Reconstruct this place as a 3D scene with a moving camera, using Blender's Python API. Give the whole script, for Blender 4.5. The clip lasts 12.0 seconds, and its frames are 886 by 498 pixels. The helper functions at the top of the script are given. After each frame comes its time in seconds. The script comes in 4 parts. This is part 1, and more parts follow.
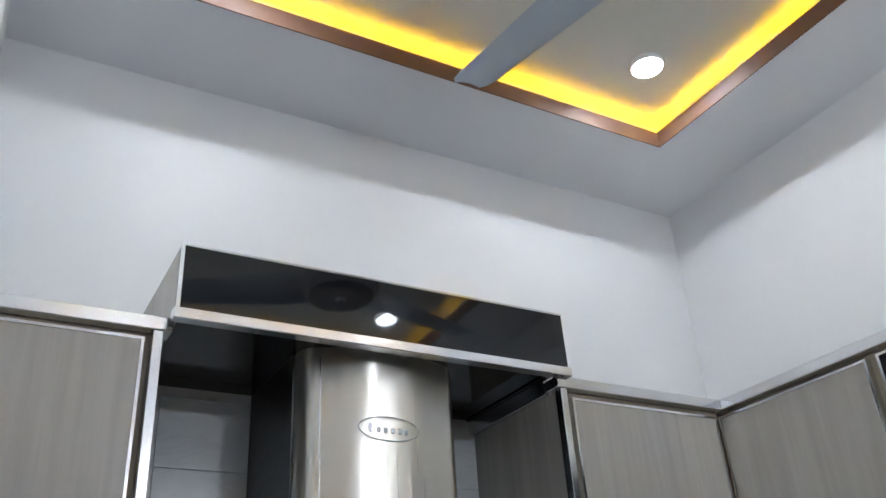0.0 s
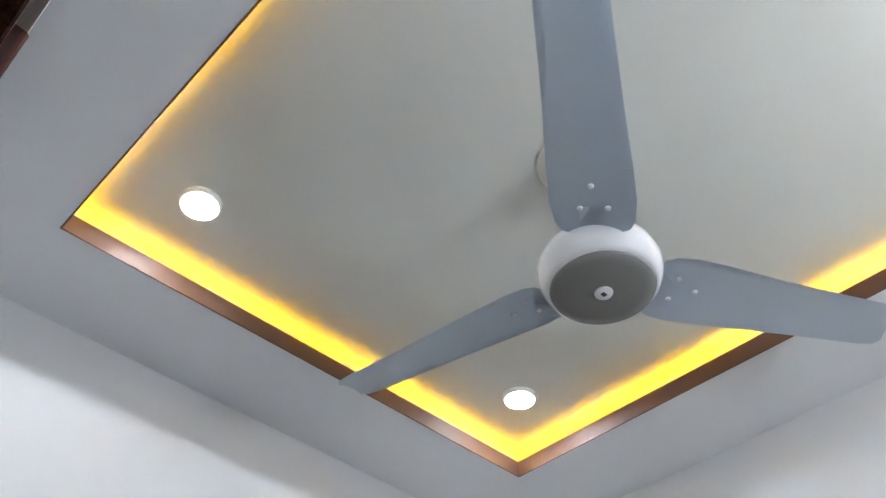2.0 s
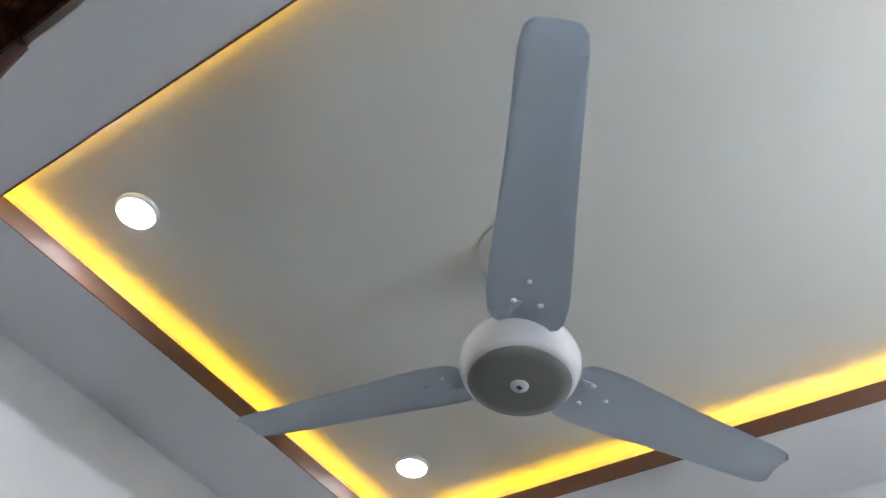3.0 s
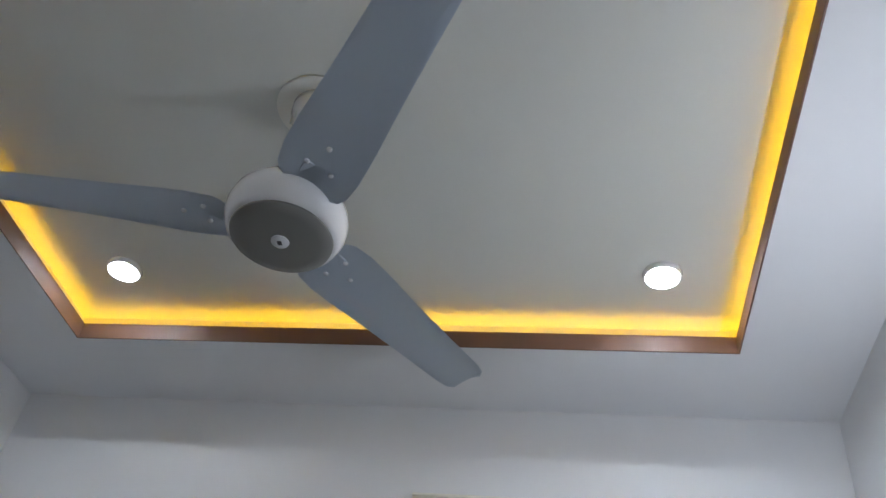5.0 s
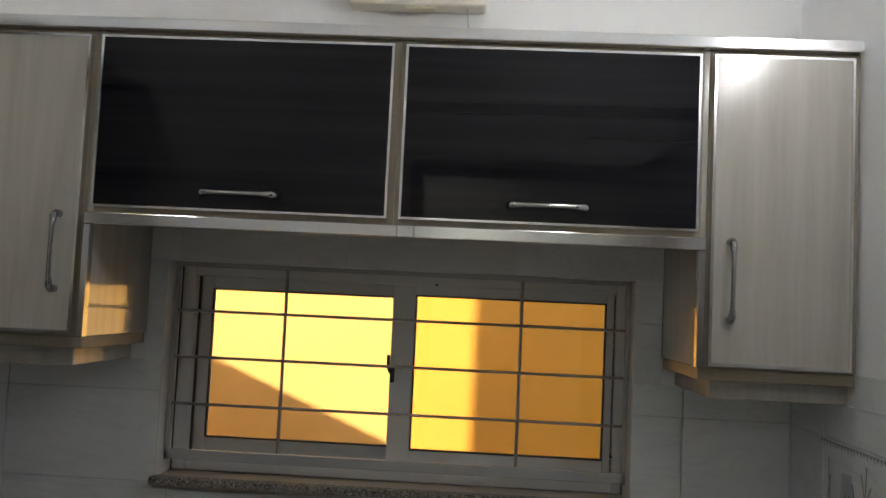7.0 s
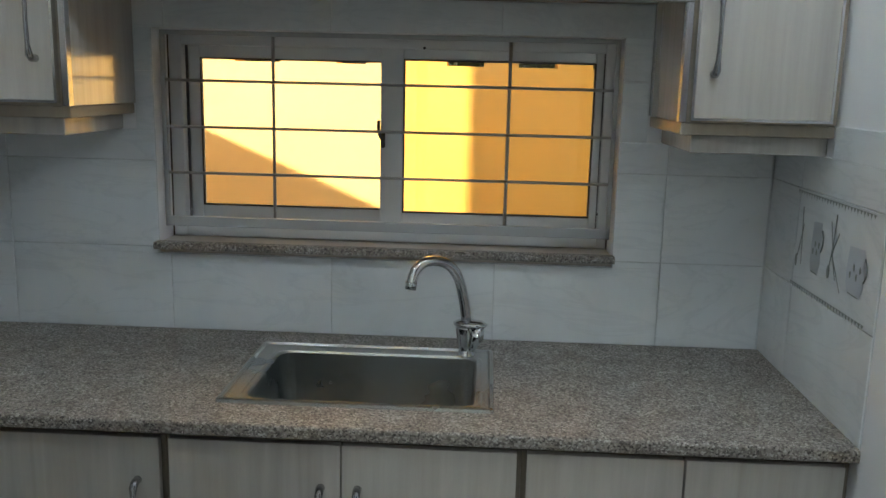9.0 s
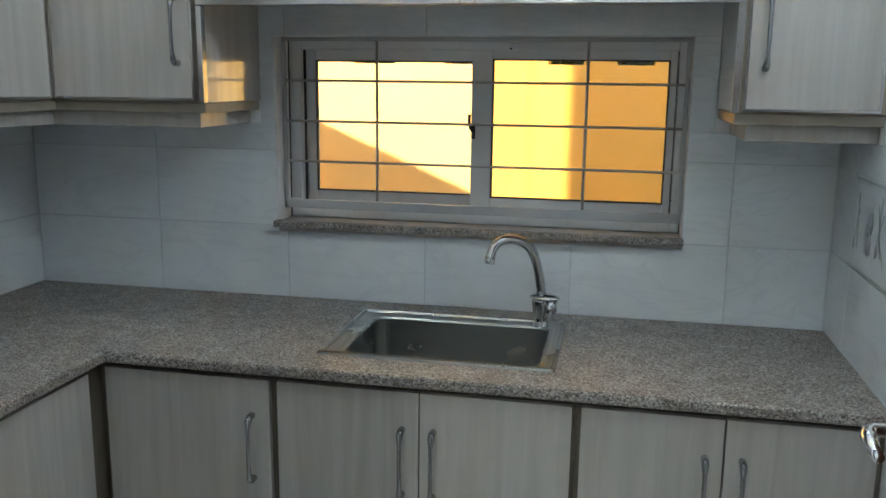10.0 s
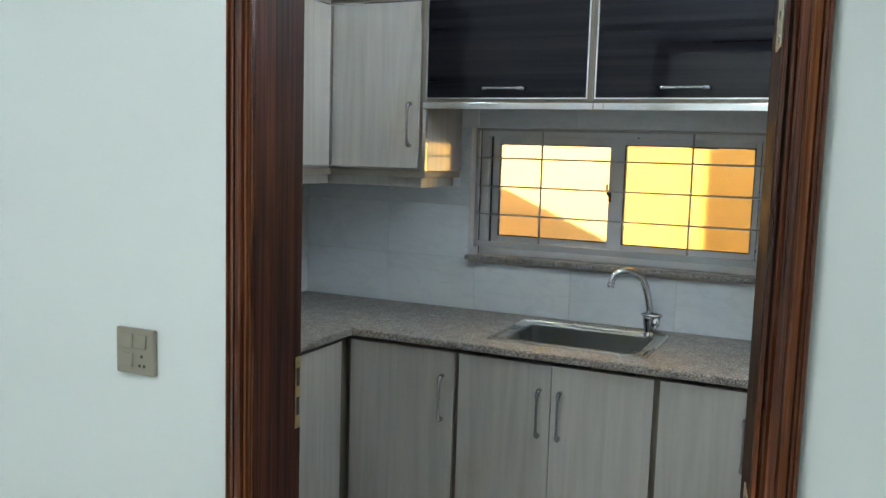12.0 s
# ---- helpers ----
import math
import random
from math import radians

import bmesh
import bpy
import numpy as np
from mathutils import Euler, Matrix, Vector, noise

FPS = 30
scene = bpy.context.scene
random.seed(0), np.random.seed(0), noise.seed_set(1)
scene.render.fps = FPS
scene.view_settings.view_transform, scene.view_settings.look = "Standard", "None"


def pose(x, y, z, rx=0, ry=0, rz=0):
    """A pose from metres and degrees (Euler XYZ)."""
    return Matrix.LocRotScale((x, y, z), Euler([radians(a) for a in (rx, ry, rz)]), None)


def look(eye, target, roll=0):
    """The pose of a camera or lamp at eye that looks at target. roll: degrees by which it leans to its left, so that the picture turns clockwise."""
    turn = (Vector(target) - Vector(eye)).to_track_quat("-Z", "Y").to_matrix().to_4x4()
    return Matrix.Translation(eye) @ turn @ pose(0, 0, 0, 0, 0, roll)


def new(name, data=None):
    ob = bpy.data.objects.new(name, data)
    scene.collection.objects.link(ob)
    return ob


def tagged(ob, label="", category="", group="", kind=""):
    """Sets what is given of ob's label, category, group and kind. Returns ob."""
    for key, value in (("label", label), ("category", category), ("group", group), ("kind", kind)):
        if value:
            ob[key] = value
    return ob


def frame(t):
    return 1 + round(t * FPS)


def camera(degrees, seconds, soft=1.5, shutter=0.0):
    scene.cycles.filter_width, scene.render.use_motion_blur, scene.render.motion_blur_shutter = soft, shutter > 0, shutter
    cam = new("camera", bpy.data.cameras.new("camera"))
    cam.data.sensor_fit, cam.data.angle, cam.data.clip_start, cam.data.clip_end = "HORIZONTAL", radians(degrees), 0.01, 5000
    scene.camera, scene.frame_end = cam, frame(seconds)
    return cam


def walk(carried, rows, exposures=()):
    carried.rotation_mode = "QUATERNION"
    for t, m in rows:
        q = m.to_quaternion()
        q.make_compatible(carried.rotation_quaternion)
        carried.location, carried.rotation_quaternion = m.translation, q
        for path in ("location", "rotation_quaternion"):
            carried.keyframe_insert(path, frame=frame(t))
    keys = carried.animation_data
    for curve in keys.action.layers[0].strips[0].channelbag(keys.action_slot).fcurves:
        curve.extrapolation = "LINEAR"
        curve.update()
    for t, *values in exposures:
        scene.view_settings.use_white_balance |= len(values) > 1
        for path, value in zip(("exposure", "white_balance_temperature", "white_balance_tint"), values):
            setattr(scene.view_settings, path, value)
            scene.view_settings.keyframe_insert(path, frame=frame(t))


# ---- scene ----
cam = camera(54.9, 12.0)
PATH = [
    (0, pose(1.678, -1.853, 1.543, 118.62, 3.28, 61.01)),
    (0.5, pose(1.677, -1.874, 1.558, 123.31, 3.15, 58.73)),
    (1, pose(1.687, -1.888, 1.575, 127.45, 2.52, 56.13)),
    (1.5, pose(1.703, -1.916, 1.593, 132.35, 1.38, 51.31)),
    (2, pose(1.717, -1.939, 1.616, 135.70, -0.51, 46.39)),
    (2.5, pose(1.717, -1.959, 1.628, 137.58, -2.09, 41.45)),
    (4.3, pose(1.715, -2.032, 1.639, 144.34, -9.48, 12.81)),
    (4.5, pose(1.697, -2.032, 1.652, 141.95, -8.89, 11.09)),
    (5, pose(1.627, -2.052, 1.654, 131.77, -6.17, 6.31)),
    (5.5, pose(1.601, -2.084, 1.643, 121.37, -5.30, 5.37)),
    (6, pose(1.579, -2.079, 1.610, 111.94, -3.74, 4.20)),
    (6.5, pose(1.569, -2.069, 1.586, 102.94, -3.18, 3.93)),
    (7, pose(1.565, -2.067, 1.569, 93.83, -2.69, 2.51)),
    (7.5, pose(1.569, -2.066, 1.552, 88.72, -2.66, 2.11)),
    (7.7, pose(1.571, -2.066, 1.524, 87.60, -2.25, 2.01)),
    (9.3, pose(1.639, -2.110, 1.540, 78.37, -0.83, 3.30)),
    (9.5, pose(1.680, -2.162, 1.527, 78.54, -0.67, 6.14)),
    (10, pose(1.760, -2.316, 1.534, 78.81, -0.68, 11.69)),
    (10.5, pose(1.833, -2.541, 1.526, 80.98, 0.01, 11.55)),
    (11, pose(1.980, -2.790, 1.535, 82.03, -0.57, 15.85)),
    (11.5, pose(2.076, -3.004, 1.548, 83.31, -1.36, 18.24)),
    (12, pose(2.174, -3.233, 1.544, 83.56, -1.71, 25.02)),
]

EXPOSURES = [
    (0, 3.12, 6450, 16), (1, 3.2, 6550, 16), (1.5, 3.24, 6550, 16), (2.5, 3.04, 6550, 16), (4.5, 2.34, 6450, 17), (5, 2.22, 6450, 17), (5.5, 2.0, 6500, 18),
    (6, 2.06, 6650, 18), (6.5, 2.32, 7000, 17), (7, 2.66, 7250, 16), (7.5, 2.98, 7100, 14), (9.5, 3.42, 6150, 8), (10, 3.55, 6100, 8),
    (10.5, 3.71, 6030, 6), (11, 3.87, 6000, 6), (11.5, 3.76, 6020, 6), (12, 3.75, 6050, 7),
]
walk(cam, PATH, EXPOSURES)

# ---- world, sun, large lights ----
SUN_DIR = Vector((1.0, 0.5, -0.42)).normalized()
world = bpy.data.worlds.new("sky")
scene.world = world
world.use_nodes = True
wn = world.node_tree.nodes
sky = wn.new("ShaderNodeTexSky")
sky.sky_type, sky.sun_disc = "NISHITA", False
sky.sun_elevation, sky.sun_rotation = math.asin(-SUN_DIR.z), math.atan2(-SUN_DIR.x, -SUN_DIR.y)
wn["Background"].inputs["Strength"].default_value = 0.085
world.node_tree.links.new(sky.outputs[0], wn["Background"].inputs["Color"])
sun = new("sun", bpy.data.lights.new("sun", "SUN"))
sun.data.energy, sun.data.angle, sun.data.color = 2.9, radians(0.6), (1.0, 0.93, 0.80)
sun.matrix_world = look((-6, -3, 6), Vector((-6, -3, 6)) + SUN_DIR)
SPOT_POWER, SPOT_CORE, STRIP_POWER, HALL_POWER, BULB_POWER = 9.0, 80.0, 2.6, 138.0, 50.0

# ---- plan (metres) ----
W, BACK, FRONT, HALL_Y = 2.312, 0.0, -1.94, -2.10
CEIL, SLAB, TOP = 2.905, 2.995, 3.2
TRAY = (0.295, -1.689, 2.017, -0.302)
WIN = (0.796, 1.934, 1.125, 1.651)
DOOR = (1.310, 2.085, 2.100)
COUNTER, CDEPTH = 0.900, 0.602
UP_D, UP_TOP, UP_BOT = 0.350, 2.115, 1.472
HOB_A, HOB_B = -1.605, -0.803


# ---- materials ----
def material(name, base, rough=0.5, metal=0.0):
    m = bpy.data.materials.new(name)
    m.use_nodes = True
    b = m.node_tree.nodes["Principled BSDF"]
    b.inputs["Base Color"].default_value = (*base, 1)
    b.inputs["Roughness"].default_value, b.inputs["Metallic"].default_value = rough, metal
    return m, m.node_tree.nodes, m.node_tree.links, b


def coords(n, l, scale=(1, 1, 1), shift=True):
    """Object coordinates, scaled, moved by a random step for each object."""
    tc, mp = n.new("ShaderNodeTexCoord"), n.new("ShaderNodeMapping")
    mp.inputs["Scale"].default_value = scale
    if shift:
        info, comb = n.new("ShaderNodeObjectInfo"), n.new("ShaderNodeVectorMath")
        comb.operation = "MULTIPLY_ADD"
        l.new(info.outputs["Random"], comb.inputs[0])
        comb.inputs[1].default_value = (7.3, 5.1, 3.7)
        l.new(tc.outputs["Object"], comb.inputs[2])
        l.new(comb.outputs[0], mp.inputs["Vector"])
    else:
        l.new(tc.outputs["Object"], mp.inputs["Vector"])
    return mp.outputs[0]


def noise_tex(n, l, vec, scale, detail=4.0, rough=0.55, distort=0.0):
    t = n.new("ShaderNodeTexNoise")
    t.inputs["Scale"].default_value, t.inputs["Detail"].default_value = scale, detail
    t.inputs["Roughness"].default_value, t.inputs["Distortion"].default_value = rough, distort
    l.new(vec, t.inputs["Vector"])
    return t.outputs["Fac"]


def ramp(n, l, fac, stops):
    r = n.new("ShaderNodeValToRGB")
    while len(r.color_ramp.elements) < len(stops):
        r.color_ramp.elements.new(0.5)
    for e, (p, c) in zip(r.color_ramp.elements, stops):
        e.position, e.color = p, (*c, 1)
    l.new(fac, r.inputs[0])
    return r.outputs[0]


def blend(n, l, fac, a, b, mode="MIX"):
    x = n.new("ShaderNodeMix")
    x.data_type, x.blend_type = "RGBA", mode
    for sock, v in ((x.inputs["Factor"], fac), (x.inputs["A"], a), (x.inputs["B"], b)):
        if isinstance(v, (int, float)):
            sock.default_value = v
        elif isinstance(v, tuple):
            sock.default_value = (*v, 1)
        else:
            l.new(v, sock)
    return x.outputs["Result"]


def bump(n, l, b, height, strength, dist=0.002):
    bp = n.new("ShaderNodeBump")
    bp.inputs["Strength"].default_value, bp.inputs["Distance"].default_value = strength, dist
    l.new(height, bp.inputs["Height"])
    l.new(bp.outputs[0], b.inputs["Normal"])


def rough_range(n, l, b, fac, lo, hi):
    mr = n.new("ShaderNodeMapRange")
    mr.inputs["To Min"].default_value, mr.inputs["To Max"].default_value = lo, hi
    l.new(fac, mr.inputs["Value"])
    l.new(mr.outputs[0], b.inputs["Roughness"])


def paint(name, col, rough=0.55, vary=0.05, bumpy=0.12):
    m, n, l, b = material(name, col, rough)
    v = coords(n, l, shift=False)
    big = noise_tex(n, l, v, 1.3, 3)
    dark = tuple(c * (1 - vary * 2) for c in col)
    l.new(ramp(n, l, big, [(0.3, dark), (0.7, col)]), b.inputs["Base Color"])
    bump(n, l, b, noise_tex(n, l, v, 160, 3), bumpy, 0.001)
    rough_range(n, l, b, noise_tex(n, l, v, 4, 2), rough - 0.08, rough + 0.1)
    return m


def laminate(name, stops, scale, rough=0.38, bumpy=0.15, spec=0.5, gloss=(0.06, 0.12)):
    """Printed wood-grain board; the grain runs along the axis with the small scale."""
    m, n, l, b = material(name, stops[1][1], rough)
    v = coords(n, l, scale)
    broad = noise_tex(n, l, v, 1.0, 2, 0.5, 0.3)
    fine_v = coords(n, l, tuple(s * 9 for s in scale))
    fine = noise_tex(n, l, fine_v, 1.0, 5, 0.65)
    col = ramp(n, l, broad, stops)
    grain = ramp(n, l, fine, [(0.3, (0.72, 0.70, 0.68)), (0.62, (1.0, 1.0, 1.0))])
    l.new(blend(n, l, 0.3, col, grain, "MULTIPLY"), b.inputs["Base Color"])
    rough_range(n, l, b, fine, rough - gloss[0], rough + gloss[1])
    bump(n, l, b, fine, bumpy, 0.0006)
    b.inputs["Specular IOR Level"].default_value = spec
    return m


def metal(name, col, rough, scale=None, bumpy=0.0, wave=0.0):
    m, n, l, b = material(name, col, rough, 1.0)
    v = coords(n, l, scale or (40, 40, 40))
    f = noise_tex(n, l, v, 1.0, 4)
    rough_range(n, l, b, f, max(0.03, rough - 0.08), min(rough + 0.1, rough * 2))
    if wave:
        bump(n, l, b, noise_tex(n, l, coords(n, l, (13, 13, 3.5)), 1.0, 1), wave, 0.01)
    elif bumpy:
        bump(n, l, b, f, bumpy, 0.0004)
    return m


def emitter(name, col, power):
    m, n, l, b = material(name, (0.8, 0.8, 0.8))
    b.inputs["Emission Color"].default_value = (*col, 1)
    b.inputs["Emission Strength"].default_value = power
    return m


M = {}
M["wall"] = paint("white_wall_paint", (0.755, 0.765, 0.785), 0.5, 0.02)
M["hall_wall"] = paint("pale_green_white_wall_paint", (0.77, 0.805, 0.79), 0.5, 0.02)
M["ceiling"] = paint("ceiling_paint", (0.735, 0.75, 0.785), 0.6, 0.02)
M["slab"] = paint("cream_ceiling_paint", (0.69, 0.70, 0.665), 0.6, 0.03)
M["cream"] = paint("cream_plastic", (0.84, 0.78, 0.64), 0.35, 0.02, 0.0)
M["cream_white"] = paint("ivory_plastic", (0.82, 0.80, 0.73), 0.35, 0.02, 0.0)
M["dusty"] = paint("dusty_beige_plastic", (0.80, 0.70, 0.58), 0.5, 0.1, 0.0)
M["peach"] = paint("peach_plastic", (0.84, 0.64, 0.50), 0.18, 0.02, 0.0)
M["hub_grey"] = paint("pale_grey_plastic", (0.55, 0.58, 0.56), 0.4, 0.02, 0.0)
M["white_gloss"] = paint("white_enamel", (0.74, 0.75, 0.78), 0.12, 0.01, 0.0)
M["blade"] = paint("pale_blue_grey_enamel", (0.50, 0.56, 0.64), 0.35, 0.02, 0.0)
M["grey_disc"] = paint("warm_grey_plastic", (0.22, 0.22, 0.215), 0.5, 0.02, 0.1)
M["black"] = paint("black_plastic", (0.02, 0.02, 0.02), 0.4, 0.1, 0.0)
M["dark_ink_and_shadow"] = paint("dark_ink_and_shadow", (0.05, 0.045, 0.05), 0.6, 0.1, 0.0)
M["carcass"] = laminate("beige_carcass_board", [(0.3, (0.30, 0.26, 0.20)), (0.7, (0.36, 0.315, 0.25))], (8, 8, 1), 0.5)
M["wood_light"] = laminate("pale_ash_laminate", [(0.26, (0.392, 0.372, 0.343)), (0.43, (0.456, 0.436, 0.404)), (0.50, (0.418, 0.398, 0.366)), (0.58, (0.470, 0.450, 0.419)), (0.74, (0.402, 0.382, 0.350))], (10, 10, 0.5), 0.20, 0.04, 0.5, (0.02, 0.03))
M["panel_gloss"] = laminate("lacquered_pale_ash_laminate", [(0.26, (0.392, 0.372, 0.343)), (0.43, (0.456, 0.436, 0.404)), (0.50, (0.418, 0.398, 0.366)), (0.58, (0.470, 0.450, 0.419)), (0.74, (0.402, 0.382, 0.350))], (10, 10, 0.5), 0.16, 0.0, 0.5, (0.015, 0.025))
lacquer = M["panel_gloss"].node_tree.nodes["Principled BSDF"]
lacquer.inputs["Coat Weight"].default_value, lacquer.inputs["Coat Roughness"].default_value, lacquer.inputs["Coat IOR"].default_value = 0.85, 0.06, 1.5
M["wood_dark"] = laminate("black_wenge_laminate", [(0.30, (0.004, 0.004, 0.006)), (0.5, (0.010, 0.010, 0.013)), (0.7, (0.017, 0.015, 0.017))], (0.6, 0.6, 30), 0.04, 0.0, 0.22, (0.01, 0.015))
M["black_gloss"] = laminate("glossy_black_laminate", [(0.30, (0.004, 0.004, 0.006)), (0.5, (0.008, 0.008, 0.010)), (0.7, (0.014, 0.012, 0.013))], (0.6, 0.6, 30), 0.035, 0.0, 0.5, (0.005, 0.01))
M["alu"] = metal("polished_aluminium", (0.72, 0.73, 0.74), 0.16, (6, 6, 30))
M["alu_window"] = paint("grey_coated_aluminium", (0.64, 0.655, 0.66), 0.42, 0.03, 0.0)
M["grille"] = paint("grey_painted_steel", (0.44, 0.43, 0.42), 0.4, 0.05, 0.0)
M["grille_flat"] = paint("grey_painted_flat_steel", (0.40, 0.41, 0.42), 0.45, 0.06, 0.0)
M["sealant"] = paint("dark_brown_gap_shade", (0.07, 0.045, 0.03), 0.7, 0.2, 0.3)
M["chrome"] = metal("chrome", (0.86, 0.87, 0.88), 0.05, (20, 20, 20))
M["steel"] = metal("brushed_stainless_steel", (0.84, 0.82, 0.76), 0.30, (220, 220, 2), 0.0, 0.5)
brushed = M["steel"].node_tree
tangent = brushed.nodes.new("ShaderNodeTangent")
tangent.direction_type, tangent.axis = "RADIAL", "Z"
brushed.links.new(tangent.outputs[0], brushed.nodes["Principled BSDF"].inputs["Tangent"])
brushed.nodes["Principled BSDF"].inputs["Anisotropic"].default_value = 0.9
brushed.nodes["Principled BSDF"].inputs["Anisotropic Rotation"].default_value = 0.25
M["sink_steel"] = metal("satin_stainless_steel", (0.42, 0.43, 0.42), 0.26, (3, 3, 3), 0.0)
M["dark_steel"] = metal("dark_steel_and_shade", (0.10, 0.11, 0.12), 0.35, (60, 60, 60))
M["brass"] = metal("brass", (0.50, 0.38, 0.18), 0.35, (40, 40, 40))
M["ivory_metal"] = metal("pale_brass_coating", (0.66, 0.60, 0.42), 0.42, (40, 40, 40))
M["nickel"] = metal("satin_nickel", (0.62, 0.58, 0.50), 0.22, (40, 40, 40))
M["switch"] = paint("champagne_plastic", (0.30, 0.27, 0.215), 0.35, 0.03, 0.0)
M["blue_film"] = paint("blue_protective_film", (0.03, 0.20, 0.27), 0.4, 0.05, 0.0)
M["spot"] = emitter("white_led_diffuser", (0.84, 0.95, 1.0), SPOT_POWER)
M["spot_core"] = emitter("white_led_lens", (0.84, 0.95, 1.0), SPOT_CORE)
M["bulb"] = emitter("white_led_bulb", (0.86, 0.95, 1.0), BULB_POWER)
M["added_hall_spot"] = emitter("added_hall_led_diffuser", (0.95, 1.0, 0.97), HALL_POWER)
M["strip"] = emitter("amber_led_strip", (1.0, 0.54, 0.0), STRIP_POWER)


def make_tile():
    m, n, l, b = material("white_marble_ceramic_tile", (0.6, 0.63, 0.66), 0.22)
    v = coords(n, l)
    cloud = noise_tex(n, l, v, 3.0, 4, 0.6, 0.8)
    turn = n.new("ShaderNodeMapping")
    turn.inputs["Rotation"].default_value = (0.5, 0.55, 0)
    turn.inputs["Scale"].default_value = (1.6, 1.6, 6.0)
    l.new(v, turn.inputs["Vector"])
    vein = noise_tex(n, l, turn.outputs[0], 1.5, 6, 0.6, 1.3)
    col = ramp(n, l, cloud, [(0.3, (0.60, 0.635, 0.66)), (0.7, (0.70, 0.73, 0.75))])
    mask = ramp(n, l, vein, [(0.47, (1, 1, 1)), (0.50, (0.74, 0.76, 0.78)), (0.535, (1, 1, 1))])
    l.new(blend(n, l, 0.3, col, mask, "MULTIPLY"), b.inputs["Base Color"])
    rough_range(n, l, b, cloud, 0.16, 0.28)
    return m


def make_granite():
    m, n, l, b = material("speckled_grey_brown_granite", (0.2, 0.19, 0.18), 0.3)
    v = coords(n, l, shift=False)
    vo = n.new("ShaderNodeTexVoronoi")
    vo.inputs["Scale"].default_value = 290
    l.new(v, vo.inputs["Vector"])
    sep = n.new("ShaderNodeSeparateColor")
    l.new(vo.outputs["Color"], sep.inputs[0])
    speck = ramp(n, l, sep.outputs[0], [(0.0, (0.045, 0.04, 0.037)), (0.2, (0.138, 0.123, 0.113)), (0.5, (0.235, 0.217, 0.202)), (0.8, (0.32, 0.298, 0.278)), (1.0, (0.48, 0.47, 0.45))])
    cloud = ramp(n, l, noise_tex(n, l, v, 15, 7, 0.8), [(0.37, (0.68, 0.64, 0.60)), (0.62, (1.14, 1.14, 1.12))])
    l.new(blend(n, l, 0.9, speck, cloud, "MULTIPLY"), b.inputs["Base Color"])
    rough_range(n, l, b, noise_tex(n, l, v, 40, 3), 0.42, 0.6)
    return m


def make_wood(name, dark, mid, light, rough=0.3, spec=0.35, figure_scale=(11, 11, 1.1), twist=1.5, depth=0.55, grain=34):
    m, n, l, b = material(name, mid, rough)
    v = coords(n, l, (grain, grain, grain / 48))
    g = noise_tex(n, l, v, 1.0, 5, 0.62, 0.6)
    f = noise_tex(n, l, coords(n, l, (260, 260, 4)), 1.0, 4, 0.6)
    col = ramp(n, l, g, [(0.36, dark), (0.5, mid), (0.66, light)])
    figure = noise_tex(n, l, coords(n, l, figure_scale), 1.0, 3, 0.6, twist)
    col = blend(n, l, depth, col, ramp(n, l, figure, [(0.38, (0.30, 0.25, 0.24)), (0.58, (1.15, 1.12, 1.1))]), "MULTIPLY")
    l.new(blend(n, l, 0.6, col, ramp(n, l, f, [(0.40, (0.28, 0.24, 0.22)), (0.56, (1, 1, 1))]), "MULTIPLY"), b.inputs["Base Color"])
    rough_range(n, l, b, f, rough - 0.06, rough + 0.14)
    bump(n, l, b, f, 0.12, 0.0006)
    b.inputs["Specular IOR Level"].default_value = spec
    return m


def make_yellow():
    m, n, l, b = material("ochre_painted_render", (0.7, 0.4, 0.12), 0.8)
    v = coords(n, l, shift=False)
    big = noise_tex(n, l, v, 1.8, 4)
    l.new(ramp(n, l, big, [(0.3, (0.71, 0.41, 0.11)), (0.7, (0.78, 0.455, 0.13))]), b.inputs["Base Color"])
    bump(n, l, b, noise_tex(n, l, v, 90, 4), 0.35, 0.003)
    return m


def make_glass(name, tint):
    m = bpy.data.materials.new(name)
    m.use_nodes = True
    n, l = m.node_tree.nodes, m.node_tree.links
    n.remove(n["Principled BSDF"])
    tr, gl, mx, fr = n.new("ShaderNodeBsdfTransparent"), n.new("ShaderNodeBsdfGlossy"), n.new("ShaderNodeMixShader"), n.new("ShaderNodeFresnel")
    gl.inputs["Roughness"].default_value = 0.02
    tr.inputs["Color"].default_value = (*tint, 1)
    fr.inputs["IOR"].default_value = 1.45
    l.new(fr.outputs[0], mx.inputs[0])
    l.new(tr.outputs[0], mx.inputs[1])
    l.new(gl.outputs[0], mx.inputs[2])
    l.new(mx.outputs[0], n["Material Output"].inputs["Surface"])
    return m


M["tile"] = make_tile()
M["grout"] = paint("pale_grey_grout", (0.545, 0.575, 0.595), 0.8, 0.06)
M["granite"] = make_granite()
M["granite_rough"] = make_granite()
gn, gl_ = M["granite_rough"].node_tree.nodes, M["granite_rough"].node_tree.links
bump(gn, gl_, gn["Principled BSDF"], noise_tex(gn, gl_, coords(gn, gl_, shift=False), 120, 4, 0.7), 0.9, 0.006)
M["door_wood"] = make_wood("polished_red_brown_teak", (0.040, 0.011, 0.006), (0.105, 0.032, 0.014), (0.19, 0.070, 0.028), 0.24)
M["frame_wood"] = make_wood("varnished_dark_teak", (0.040, 0.010, 0.005), (0.125, 0.034, 0.011), (0.25, 0.082, 0.022), 0.22, 0.45)
M["jamb_wood"] = make_wood("darker_red_teak", (0.030, 0.008, 0.006), (0.078, 0.021, 0.012), (0.150, 0.045, 0.021), 0.5, 0.18, grain=62)
